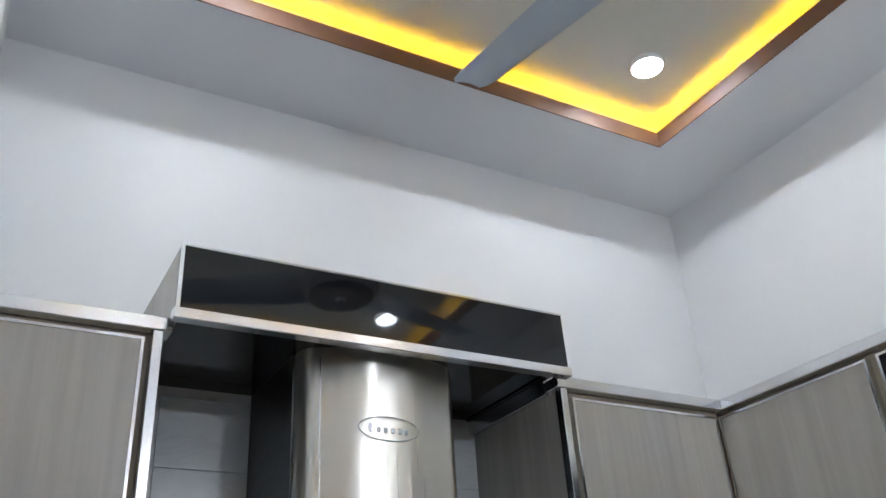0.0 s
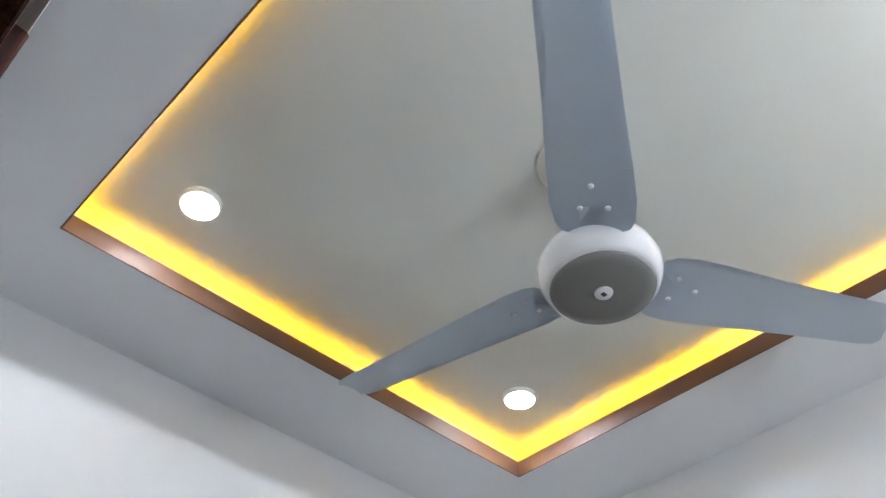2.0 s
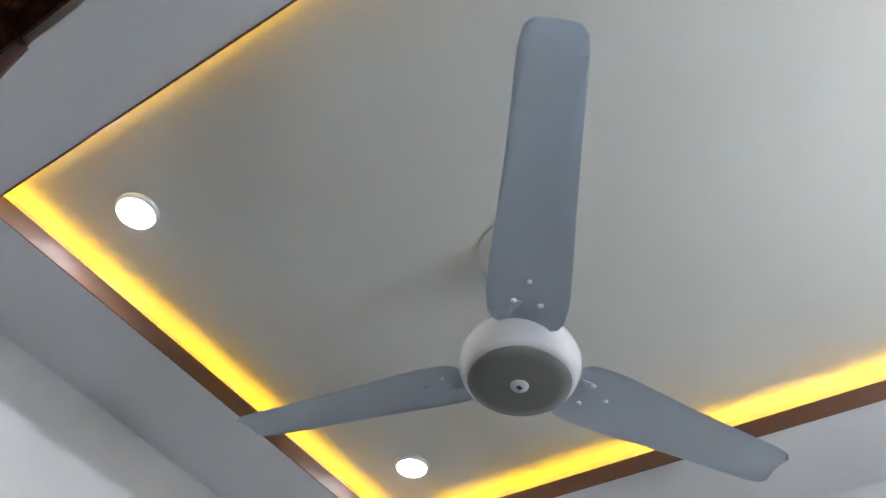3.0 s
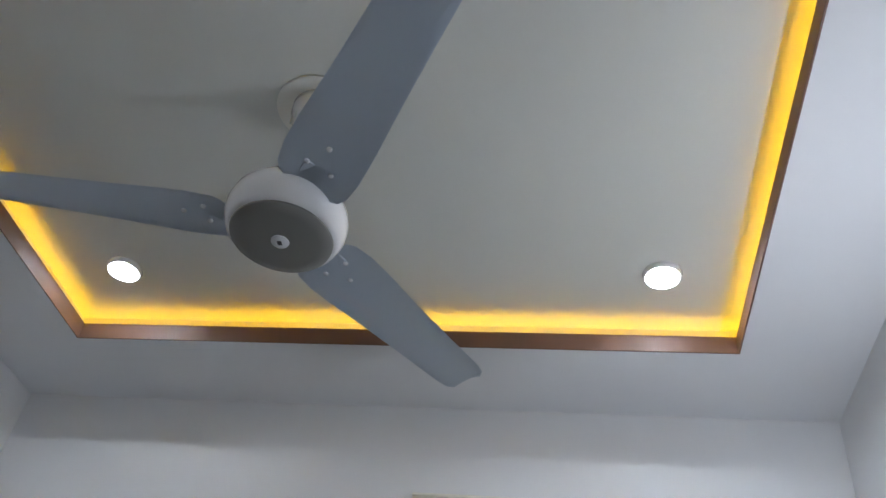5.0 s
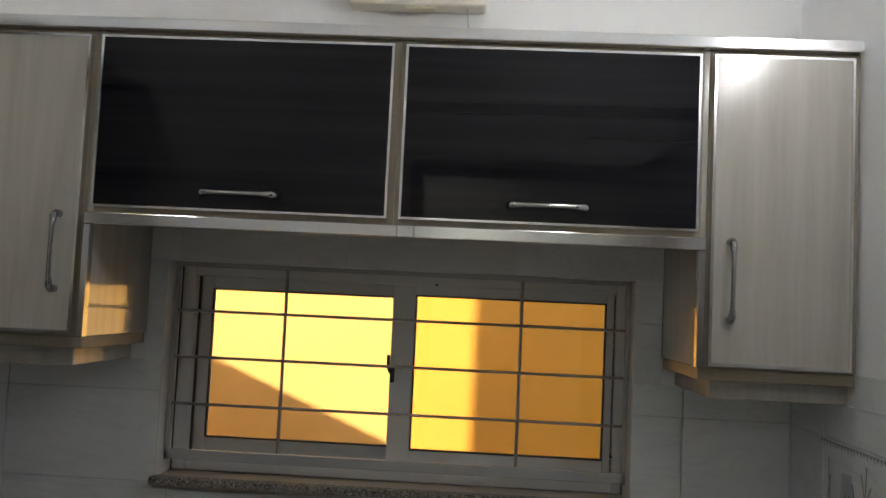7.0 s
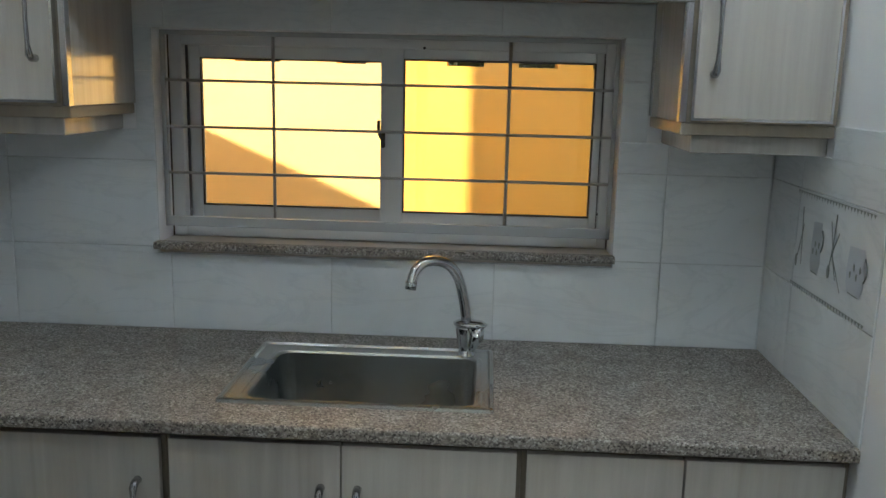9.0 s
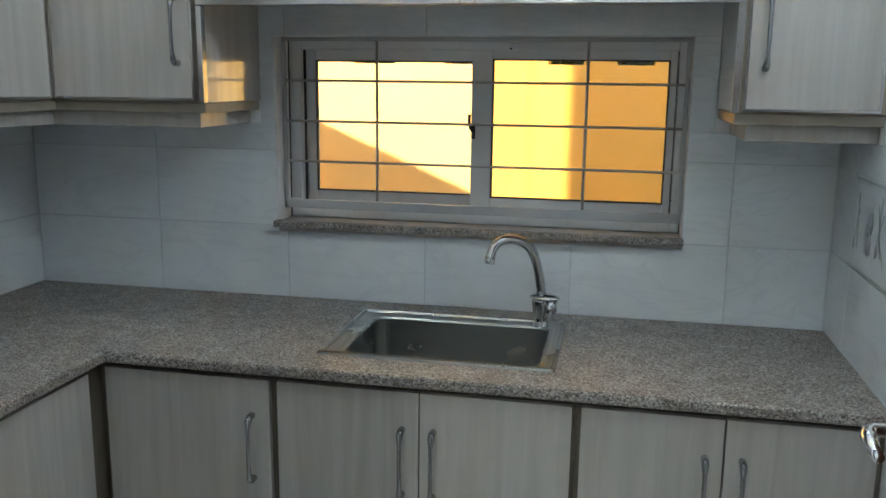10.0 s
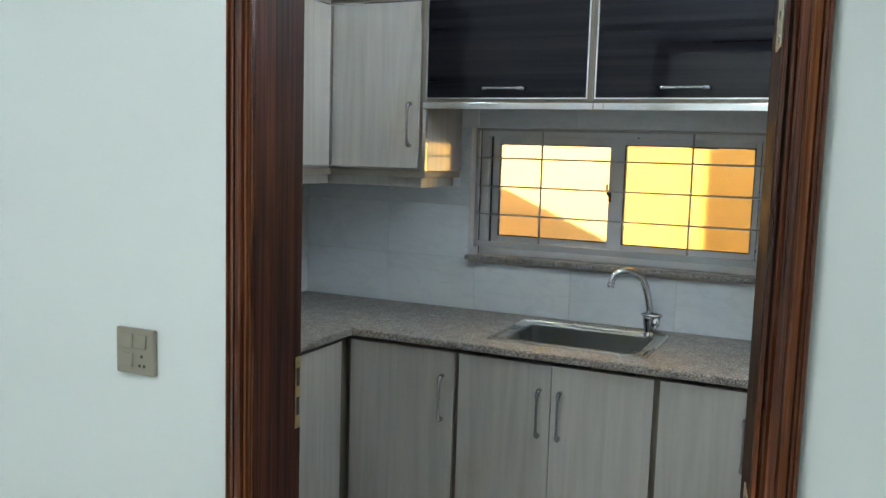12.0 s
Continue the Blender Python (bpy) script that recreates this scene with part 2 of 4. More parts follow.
M["jamb_burl"] = make_wood("dark_figured_teak", (0.022, 0.008, 0.005), (0.060, 0.020, 0.010), (0.120, 0.044, 0.018), 0.56, 0.12, (7, 7, 4.0), 3.0, 0.9)
M["tray_wood"] = paint("copper_brown_enamel_trim", (0.155, 0.078, 0.052), 0.45, 0.08, 0.05)
M["yellow"] = make_yellow()
M["glass"] = make_glass("clear_glass", (0.95, 0.96, 0.95))
M["glass_tinted"] = make_glass("slightly_amber_glass", (0.95, 0.87, 0.64))
M["sill_top"] = paint("pale_beige_stone", (0.52, 0.46, 0.40), 0.5, 0.12, 0.2)
# chrome with its colour lowered for the dark surroundings it reflects
M["handle"] = metal("reflection_darkened_chrome", (0.38, 0.39, 0.41), 0.06, (20, 20, 20))
M["tap_chrome"] = metal("polished_tap_chrome", (0.66, 0.67, 0.69), 0.03, (20, 20, 20))
# dark base-unit board; its tone also deepens the shadow gap under the worktop
M["carcass_dark"] = laminate("dark_beige_carcass_board", [(0.3, (0.115, 0.098, 0.073)), (0.7, (0.155, 0.135, 0.105))], (8, 8, 1), 0.5)
M["hob_glass"] = paint("black_ceramic_glass", (0.012, 0.012, 0.013), 0.08, 0.05, 0.0)
M["concrete"] = paint("grey_concrete", (0.30, 0.29, 0.27), 0.85, 0.12, 0.4)
# unseen floor, made pale to bounce light onto the lower cabinets
M["floor"] = paint("pale_cream_porcelain_floor", (0.60, 0.58, 0.53), 0.2, 0.05, 0.0)
M["leaf"] = paint("green_foliage", (0.09, 0.12, 0.025), 0.6, 0.3, 0.0)


# ---- mesh helpers ----
def root_of(ob):
    while ob.parent:
        ob = ob.parent
    return ob


def thing(name, at, label, category, group="", kind=""):
    ob = new(name)
    ob.location = at
    ob.empty_display_size = 0.05
    return tagged(ob, label, category, group, kind)


def part(name, bm, mat, parent=None, label="", smooth=False, local=False):
    """Links a bmesh as one mesh object; its points are in the room's metres unless local."""
    if parent is not None and not local:
        bmesh.ops.translate(bm, verts=bm.verts, vec=-root_of(parent).location)
    me = bpy.data.meshes.new(name)
    bm.to_mesh(me)
    bm.free()
    if smooth:
        for p in me.polygons:
            p.use_smooth = True
    me.materials.append(M[mat])
    ob = new(name, me)
    ob.parent = parent
    return tagged(ob, label)


def add_box(bm, lo, hi):
    lo, hi = Vector(lo), Vector(hi)
    r = bmesh.ops.create_cube(bm, size=1, matrix=Matrix.Translation((lo + hi) / 2) @ Matrix.Diagonal((*(hi - lo), 1)))
    return r["verts"]


def box(lo, hi, bevel=0.0, seg=1):
    bm = bmesh.new()
    add_box(bm, lo, hi)
    if bevel:
        bmesh.ops.bevel(bm, geom=list(bm.edges), offset=bevel, segments=seg, profile=0.6, affect="EDGES")
    return bm


def lathe(profile, at, axis="z", steps=40):
    """A turned shape: (radius, height) pairs round an axis through at."""
    bm = bmesh.new()
    rings = []
    for r, h in profile:
        ring = []
        for i in range(steps):
            a = 2 * math.pi * i / steps
            c, s = r * math.cos(a), r * math.sin(a)
            p = {"z": (c, s, h), "y": (c, h, s), "x": (h, c, s)}[axis]
            ring.append(bm.verts.new(Vector(at) + Vector(p)))
        rings.append(ring)
    for a, b in zip(rings, rings[1:]):
        for i in range(steps):
            bm.faces.new((a[i], a[(i + 1) % steps], b[(i + 1) % steps], b[i]))
    for ring in (rings[0], rings[-1]):
        bm.faces.new(ring)
    bmesh.ops.recalc_face_normals(bm, faces=bm.faces)
    return bm


def tube(points, radii, steps=14):
    """A round bar along points; radii is one number or one for each point."""
    pts = [Vector(p) for p in points]
    if isinstance(radii, (int, float)):
        radii = [radii] * len(pts)
    bm = bmesh.new()
    rings, up = [], None
    for i, p in enumerate(pts):
        d = (pts[min(i + 1, len(pts) - 1)] - pts[max(i - 1, 0)]).normalized()
        if up is None:
            up = d.orthogonal().normalized()
        up = (up - d * up.dot(d)).normalized()
        side = d.cross(up)
        rings.append([bm.verts.new(p + (up * math.cos(2 * math.pi * k / steps) + side * math.sin(2 * math.pi * k / steps)) * radii[i]) for k in range(steps)])
    for a, b in zip(rings, rings[1:]):
        for k in range(steps):
            bm.faces.new((a[k], a[(k + 1) % steps], b[(k + 1) % steps], b[k]))
    bm.faces.new(rings[0])
    bm.faces.new(rings[-1])
    bmesh.ops.recalc_face_normals(bm, faces=bm.faces)
    return bm


def rounded_rect(x0, y0, x1, y1, r, seg=5):
    out = []
    for cx, cy, a0 in ((x1 - r, y1 - r, 0), (x0 + r, y1 - r, 90), (x0 + r, y0 + r, 180), (x1 - r, y0 + r, 270)):
        for i in range(seg + 1):
            a = radians(a0 + 90 * i / seg)
            out.append((cx + r * math.cos(a), cy + r * math.sin(a)))
    return out


def loops(bm, rings, cap_last=False):
    """Joins rings of equal length, each a list of 3D points."""
    made = [[bm.verts.new(p) for p in ring] for ring in rings]
    for a, b in zip(made, made[1:]):
        for i in range(len(a)):
            bm.faces.new((a[i], a[(i + 1) % len(a)], b[(i + 1) % len(a)], b[i]))
    if cap_last:
        bm.faces.new(made[-1])
    return made


def structure(name, boxes, mat, label, category):
    bm = bmesh.new()
    for lo, hi in boxes:
        add_box(bm, lo, hi)
    return tagged(part(name, bm, mat), label, category, kind="structure")


# ---- the large structure ----
HX0, HX1, HY0 = -0.6, 3.9, -5.2
structure("floor", [((-0.2, -2.0, -0.1), (W + 0.2, 0.2, 0)), ((HX0, HY0, -0.1), (HX1, -2.0, 0))], "floor", "plain pale cream porcelain floor of kitchen and hall", "floor")
wall_left = structure("wall_left", [((-0.2, FRONT, 0), (0, 0.2, TOP))], "wall", "smooth white painted wall behind the cooker hood", "wall")
# unseen stretch to x -0.655 is added to cast the upright shadow edge outside
wall_back = structure("wall_back", [((-0.655, 0, 0), (WIN[0], 0.2, TOP)), ((WIN[1], 0, 0), (W + 0.2, 0.2, TOP)), ((WIN[0], 0, 0), (WIN[1], 0.2, WIN[2] - 0.025)), ((WIN[0], 0, WIN[3]), (WIN[1], 0.2, TOP))], "wall", "smooth white painted wall with the window over the sink", "wall")
wall_right = structure("wall_right", [((W, FRONT, 0), (W + 0.2, 0, TOP))], "wall", "smooth white painted wall beside the open door", "wall")
FT = 0.045
structure("wall_front", [((HX0, HALL_Y + 0.08, 0), (DOOR[0] - FT, FRONT, TOP)), ((DOOR[1] + FT, HALL_Y + 0.08, 0), (HX1, FRONT, TOP)), ((DOOR[0] - FT, HALL_Y + 0.08, DOOR[2] + FT), (DOOR[1] + FT, FRONT, TOP))], "wall", "white painted wall with the doorway, kitchen side", "wall")
structure("wall_hall_kitchen_side", [((HX0, HALL_Y, 0), (DOOR[0] - FT, HALL_Y + 0.08, TOP)), ((DOOR[1] + FT, HALL_Y, 0), (HX1, HALL_Y + 0.08, TOP)), ((DOOR[0] - FT, HALL_Y, DOOR[2] + FT), (DOOR[1] + FT, HALL_Y + 0.08, TOP))], "hall_wall", "pale greenish white hall wall beside the doorway", "wall")
structure("wall_hall_west", [((HX0 - 0.2, HY0, 0), (HX0, FRONT, TOP))], "hall_wall", "plain white hall wall", "wall")
structure("wall_hall_east", [((HX1, HY0, 0), (HX1 + 0.2, FRONT, TOP))], "hall_wall", "plain white hall wall", "wall")
structure("wall_hall_south", [((HX0 - 0.2, HY0 - 0.2, 0), (HX1 + 0.2, HY0, TOP))], "hall_wall", "plain white hall wall", "wall")
structure("ceiling_hall", [((HX0, HY0, 2.92), (HX1, HALL_Y, 3.0))], "ceiling", "plain white hall ceiling", "ceiling")

# dropped ceiling with a raised tray; the tray walls stand behind the trim
GAP = 0.036
x0, y0, x1, y1 = TRAY
X0, Y0, X1, Y1 = x0 - GAP, y0 - GAP, x1 + GAP, y1 + GAP
structure("ceiling", [((0, FRONT, CEIL), (x0 - 0.004, 0, CEIL + 0.012)), ((x1 + 0.004, FRONT, CEIL), (W, 0, CEIL + 0.012)), ((x0 - 0.004, FRONT, CEIL), (x1 + 0.004, y0 - 0.004, CEIL + 0.012)), ((x0 - 0.004, y1 + 0.004, CEIL), (x1 + 0.004, 0, CEIL + 0.012))], "ceiling", "smooth white dropped ceiling round a raised tray", "ceiling")
structure("ceiling_tray", [((X0 - 0.02, Y0 - 0.02, CEIL + 0.013), (X0, Y1 + 0.02, SLAB)), ((X1, Y0 - 0.02, CEIL + 0.013), (X1 + 0.02, Y1 + 0.02, SLAB)), ((X0, Y0 - 0.02, CEIL + 0.013), (X1, Y0, SLAB)), ((X0, Y1, CEIL + 0.013), (X1, Y1 + 0.02, SLAB)), ((-0.2, FRONT, SLAB), (W + 0.2, 0.2, TOP))], "slab", "cream raised tray ceiling lit amber along its edges", "ceiling")
trim = thing("tray_trim", (0, 0, CEIL), "copper-brown wooden trim round the ceiling tray", "trim", kind="structure")
TT, TZ = 0.004, CEIL + 0.046
for lo, hi in (((x0 - TT, y0 - TT, CEIL - 0.003), (x0, y1 + TT, TZ)), ((x1, y0 - TT, CEIL - 0.003), (x1 + TT, y1 + TT, TZ)), ((x0, y0 - TT, CEIL - 0.003), (x1, y0, TZ)), ((x0, y1, CEIL - 0.003), (x1, y1 + TT, TZ))):
    part("board", box(lo, hi, 0.001), "tray_wood", trim)
strip = thing("led_strip", (0, 0, CEIL), "amber LED strip hidden behind the tray trim", "led strip")
SA, SB, SZ = 0.021, 0.030, CEIL + 0.033
for lo, hi in (((X0 + SA, Y0 + SA, SZ), (X0 + SB, Y1 - SA, SZ + 0.004)), ((X1 - SB, Y0 + SA, SZ), (X1 - SA, Y1 - SA, SZ + 0.004)), ((X0 + SB, Y0 + SA, SZ), (X1 - SB, Y0 + SB, SZ + 0.004)), ((X0 + SB, Y1 - SB, SZ), (X1 - SB, Y1 - SA, SZ + 0.004))):
    part("strip_length", box(lo, hi), "strip", strip)


def downlight(at, mat="spot"):
    x, y, z = at
    ob = thing("downlight", at, "round white recessed LED downlight, switched on", "downlight", "ceiling downlights")
    part("ring", lathe([(0.0385, -0.0005), (0.0390, -0.0125), (0.0415, -0.0138), (0.0440, -0.0125), (0.0465, -0.0005)], at), "white_gloss", ob, smooth=True)
    part("diffuser", lathe([(0.038, -0.0006), (0.038, -0.003)], at), mat, ob, "glowing white diffuser")
    if mat == "spot":
        part("lens", lathe([(0.0165, -0.0032), (0.0162, -0.0065), (0.0135, -0.0105), (0.008, -0.0132), (0.001, -0.0142)], at, "z", 24), "spot_core", ob, "brighter domed lens", smooth=True)
    return ob


for sx in (0.473, 1.830):
    for sy in (-0.484, -1.490):
        downlight((sx, sy, SLAB))
# two unseen downlights, added to give the hall its light
for sy in (-3.5, -4.6):
    downlight((1.3, sy, 2.92), "added_hall_spot")


# LED bulbs in angled batten holders on the wall over the open door
def wall_lamp(at, k, label):
    ob = thing("wall_lamp", at, label, "wall lamp", "wall lamps")
    part("holder", lathe([(0.0, -0.0005), (0.036, -0.0005), (0.036, -0.008), (0.024, -0.014), (0.020, -0.024), (0.0, -0.026)], at, "x", 28), "white_gloss", ob, smooth=True)
    up = Matrix.Translation(Vector(at) + Vector((-0.020, 0, 0))) @ Matrix.Rotation(radians(-48), 4, "Y")
    base = lathe([(0.0, 0.0), (0.016, 0.0), (0.017, 0.016), (0.015 * k + 0.002, 0.020), (0.029 * k, 0.020 + 0.038 * k), (0.030 * k, 0.020 + 0.044 * k)], (0, 0, 0), "z", 28)
    bmesh.ops.transform(base, matrix=up, verts=base.verts)
    part("bulb_base", base, "white_gloss", ob, "white plastic lamp base", smooth=True)
    z_ = 0.0205 + 0.044 * k
    dome = lathe([(0.030 * k, z_), (0.029 * k, z_ + 0.009 * k), (0.024 * k, z_ + 0.019 * k), (0.014 * k, z_ + 0.026 * k), (0.002, z_ + 0.028 * k)], (0, 0, 0), "z", 28)
    bmesh.ops.transform(dome, matrix=up, verts=dome.verts)
    part("bulb", dome, "bulb", ob, "glowing white dome", smooth=True)


wall_lamp((W, -0.875, 2.200), 1.0, "white LED bulb in a batten holder, switched on")
wall_lamp((W, -1.120, 2.215), 0.62, "smaller white LED bulb in a batten holder, switched on")

# ---- door frame and open door ----
frame_1 = thing("door_frame", (DOOR[0], HALL_Y, 0), "varnished dark red-brown teak door frame with moulded architraves", "door frame", kind="structure")
a, b, h = DOOR
SKEW = -0.11


def skewed(bm):
    """The jambs stand slightly askew to the wall."""
    for v in bm.verts:
        v.co.x += SKEW * (v.co.y - HALL_Y)
    return bm


part("jamb", skewed(box((a - FT + 0.022, HALL_Y - 0.002, 0), (a, FRONT + 0.002, h + FT), 0.002)), "jamb_wood", frame_1)
bm = box((b + 0.0125, HALL_Y - 0.002, 0), (b + FT + 0.022, FRONT + 0.002, h + FT))
for v in bm.verts:
    if v.co.x < b + 0.03 and v.co.y > HALL_Y + 0.05:
        v.co.x -= 0.025
part("jamb", bm, "jamb_burl", frame_1, "dark figured teak jamb")
part("head", skewed(box((a + 0.0005, HALL_Y - 0.002, h), (b - 0.0005, FRONT - 0.009, h + FT), 0.002)), "jamb_burl", frame_1)


def architrave(side, sign, k=1.0):
    """A moulded upright strip on the hall wall; sign +1 goes away to the right of the opening."""
    steps = [(0.0, 0.012), (0.003, 0.018), (0.008, 0.018), (0.012, 0.009), (0.015, 0.009), (0.020, 0.015), (0.0315, 0.018), (0.0325, 0.0145), (0.0345, 0.0145), (0.0355, 0.018), (0.046, 0.015), (0.049, 0.008), (0.052, 0.008), (0.055, 0.014), (0.059, 0.014), (0.060, 0.010), (0.060, 0.0)]
    bm = bmesh.new()
    prof = [(side, HALL_Y - 0.0025)] + [(side + sign * u * k, HALL_Y - 0.0025 - d) for u, d in steps]
    rings = [[(px, py, z) for px, py in prof] for z in (0.0, h + 0.05)]
    made = loops(bm, rings, True)
    bm.faces.new(made[0])
    bmesh.ops.recalc_face_normals(bm, faces=bm.faces)
    part("architrave", bm, "frame_wood", frame_1)


architrave(a, -1, 0.8)
architrave(b + 0.012, 1, 0.93)
part("architrave", box((a - 0.048, HALL_Y - 0.0225, h + 0.0505), (b + 0.067, HALL_Y - 0.0025, h + 0.11), 0.004), "frame_wood", frame_1)
KX = SKEW * (FRONT - 0.012 - HALL_Y)
a, b = a + KX, b + KX
strike = part("strike_plate", box((a + 0.0002, FRONT - 0.020, 1.030), (a + 0.0022, FRONT - 0.004, 1.165), 0.0008), "brass", frame_1, "worn brass strike plate")
for z in (1.055, 1.110):
    part("keeper_hole", box((a + 0.0023, FRONT - 0.017, z), (a + 0.0027, FRONT - 0.008, z + 0.034)), "dark_ink_and_shadow", strike)
for z in (1.038, 1.157):
    part("screw", lathe([(0.004, 0.0024), (0.003, 0.0032)], (a, FRONT - 0.012, z), "x", 12), "brass", strike)
for z in (1.045, 1.745):
    bm = box((-0.0016, -0.064, z - 0.057), (0.0006, 0.002, z + 0.057), 0.0006)
    for sz in (-0.043, -0.015, 0.015, 0.043):
        add_box(bm, (-0.0014, 0.0022, z + sz - 0.009), (0.0004, 0.008, z + sz + 0.009))
    slant = Matrix.Translation((DOOR[1] - 0.0003, HALL_Y + 0.083, 0)) @ Matrix.Rotation(math.atan2(0.025, 0.164), 4, "Z")
    bmesh.ops.transform(bm, matrix=slant, verts=bm.verts)
    hg = part("hinge", bm, "ivory_metal", frame_1, "pale brass-coated butt hinge leaf")
    for u_, dz in ((-0.046, -0.045), (-0.036, -0.016), (-0.046, 0.016), (-0.036, 0.045)):
        sc = lathe([(0.0062, -0.0016), (0.0058, -0.0026), (0.002, -0.0020), (0.0005, -0.0018)], (0, u_, z + dz), "x", 14)
        bmesh.ops.transform(sc, matrix=slant, verts=sc.verts)
        part("screw", sc, "nickel", hg, "cross-head screw")

door_1 = thing("door_1", (b + 0.006, FRONT + 0.008, 0), "open polished red-brown teak door with grooved upright boards", "door", kind="structure")
door_1.rotation_euler = (0, 0, radians(86.5))
LW, LH = 0.695, 2.085
part("core", box((0.0, -0.040, 0.012), (LW, -0.008, LH), 0.002), "door_wood", door_1, local=True)


def board(u0, u1, z0=0.012, z1=LH, proud=0.0):
    part("plank", box((u0, -0.0085, z0), (u1, proud, z1), 0.0025, 2), "door_wood", door_1, local=True)


board(LW - 0.070, LW - 0.0005)
board(0.0005, 0.095)
strips = 6
s0, s1 = 0.305, LW - 0.082
for i in range(strips):
    u = s0 + (s1 - s0) * i / strips
    board(u + 0.0015, u + (s1 - s0) / strips - 0.0015, 0.15, LH - 0.13, -0.001)
board(0.108, s0 - 0.014, 0.15, LH - 0.13, -0.001)
board(0.0955, LW - 0.0705, 0.012, 0.138)
board(0.0955, LW - 0.0705, LH - 0.118, LH)
lock = part("lever_lock", box((LW - 0.058, 0.0002, 1.005), (LW - 0.022, 0.008, 1.205), 0.003, 2), "nickel", door_1, "satin nickel lever lock on a long plate", local=True)
part("thumb_turn", lathe([(0.011, 0.008), (0.012, 0.011), (0.012, 0.020), (0.009, 0.024)], (LW - 0.040, 0, 1.190), "y", 20), "chrome", lock, smooth=True, local=True)
hp = [(LW - 0.040, 0.008, 1.132), (LW - 0.040, 0.028, 1.132), (LW - 0.041, 0.042, 1.132), (LW - 0.048, 0.049, 1.131), (LW - 0.060, 0.051, 1.129), (LW - 0.080, 0.049, 1.124), (LW - 0.096, 0.045, 1.118)]
part("lever", tube(hp, [0.010, 0.0085, 0.0085, 0.0085, 0.009, 0.0085, 0.0065]), "chrome", lock, "polished chrome lever", smooth=True, local=True)
part("cylinder", lathe([(0.0085, 0.008), (0.0085, 0.018), (0.006, 0.020)], (LW - 0.040, 0, 1.075), "y", 18), "brass", lock, "brass lock cylinder", local=True)


# ---- window, grille, sill ----
window_1 = thing("window_1", ((WIN[0] + WIN[1]) / 2, 0.13, WIN[2]), "grey aluminium sliding window over the sink, closed", "window", kind="structure")
wx0, wx1, wz0, wz1 = WIN
FY0, FY1 = 0.100, 0.185
fr = 0.028
part("frame_side", box((wx0, FY0, wz0), (wx0 + 0.036, FY1, wz1), 0.002), "alu_window", window_1)
part("frame_side", box((wx1 - fr, FY0, wz0), (wx1, FY1, wz1), 0.002), "alu_window", window_1)
part("frame_head", box((wx0 + 0.036, FY0, wz1 - 0.033), (wx1 - fr, FY1, wz1), 0.002), "alu_window", window_1)
part("track", box((wx0 + 0.036, FY0, wz0), (wx1 - fr, FY1, wz0 + 0.030), 0.002), "alu_window", window_1)
# dark strips laid in for the shadow between frame and sashes
for lo, hi in (((wx0 + 0.036, 0.128, wz0 + 0.030), (wx0 + 0.039, 0.140, wz1 - 0.026)), ((wx1 - fr - 0.004, 0.108, wz0 + 0.030), (wx1 - fr, 0.120, wz1 - 0.026)), ((wx0 + 0.036, 0.104, wz0 + 0.0301), (wx1 - fr, 0.112, wz0 + 0.036))):
    part("brush_seal", box(lo, hi), "dark_ink_and_shadow", window_1, "dark strip drawn as channel shadow")
part("track_rib", box((wx0 + 0.036, 0.139, wz0 + 0.030), (wx1 - fr, 0.143, wz0 + 0.042)), "alu_window", window_1)


def sash(gx0, gx1, gz0, gz1, y, left, right, top, bottom, glass):
    s = part("sash", box((gx0 - left, y - 0.014, gz0 - bottom), (gx0, y + 0.014, gz1 + top), 0.002), "alu_window", window_1, "sliding sash")
    part("stile", box((gx1, y - 0.014, gz0 - bottom), (gx1 + right, y + 0.014, gz1 + top), 0.002), "alu_window", s)
    part("rail", box((gx0, y - 0.0135, gz1), (gx1, y + 0.0135, gz1 + top), 0.002), "alu_window", s)
    part("rail", box((gx0, y - 0.0135, gz0 - bottom), (gx1, y + 0.0135, gz0), 0.002), "alu_window", s)
    pane = part("pane", box((gx0 - 0.003, y - 0.002, gz0 - 0.003), (gx1 + 0.003, y + 0.002, gz1 + 0.003)), glass, s, "glass pane")
    pane.visible_shadow = False
    g = 0.004
    for lo, hi in (((gx0, y - 0.0138, gz0), (gx0 + g, y - 0.003, gz1)), ((gx1 - g, y - 0.0138, gz0), (gx1, y - 0.003, gz1)), ((gx0 + g, y - 0.0138, gz0), (gx1 - g, y - 0.003, gz0 + g)), ((gx0 + g, y - 0.0138, gz1 - g), (gx1 - g, y - 0.003, gz1))):
        part("gasket", box(lo, hi), "dark_ink_and_shadow", s, "dark rubber gasket")
    return s


# thin brown strips stand in for the shadow line where frame meets reveal
for lo, hi in (((wx0 + 0.0003, FY0 - 0.003, wz0), (wx0 + 0.0035, FY0 - 0.0005, wz1 - 0.004)), ((wx1 - 0.0035, FY0 - 0.003, wz0), (wx1 - 0.0003, FY0 - 0.0005, wz1 - 0.004)), ((wx0 + 0.0003, FY0 - 0.003, wz1 - 0.0035), (wx1 - 0.0003, FY0 - 0.0005, wz1 - 0.0003))):
    part("sealant", box(lo, hi), "sealant", window_1, "dark brown line drawn as gap shadow round the frame")
for x_, z_ in ((1.905, 1.215), (1.452, 1.622)):
    part("screw_hole", lathe([(0.0035, FY0 - 0.0002), (0.003, FY0 - 0.0010)], (x_, 0.0, z_), "y", 10), "dark_ink_and_shadow", window_1)
sash_l = sash(0.864, 1.346, 1.202, 1.588, 0.158, 0.030, 0.052, 0.034, 0.046, "glass")
sash_r = sash(1.400, 1.884, 1.202, 1.594, 0.122, 0.058, 0.026, 0.028, 0.046, "glass_tinted")
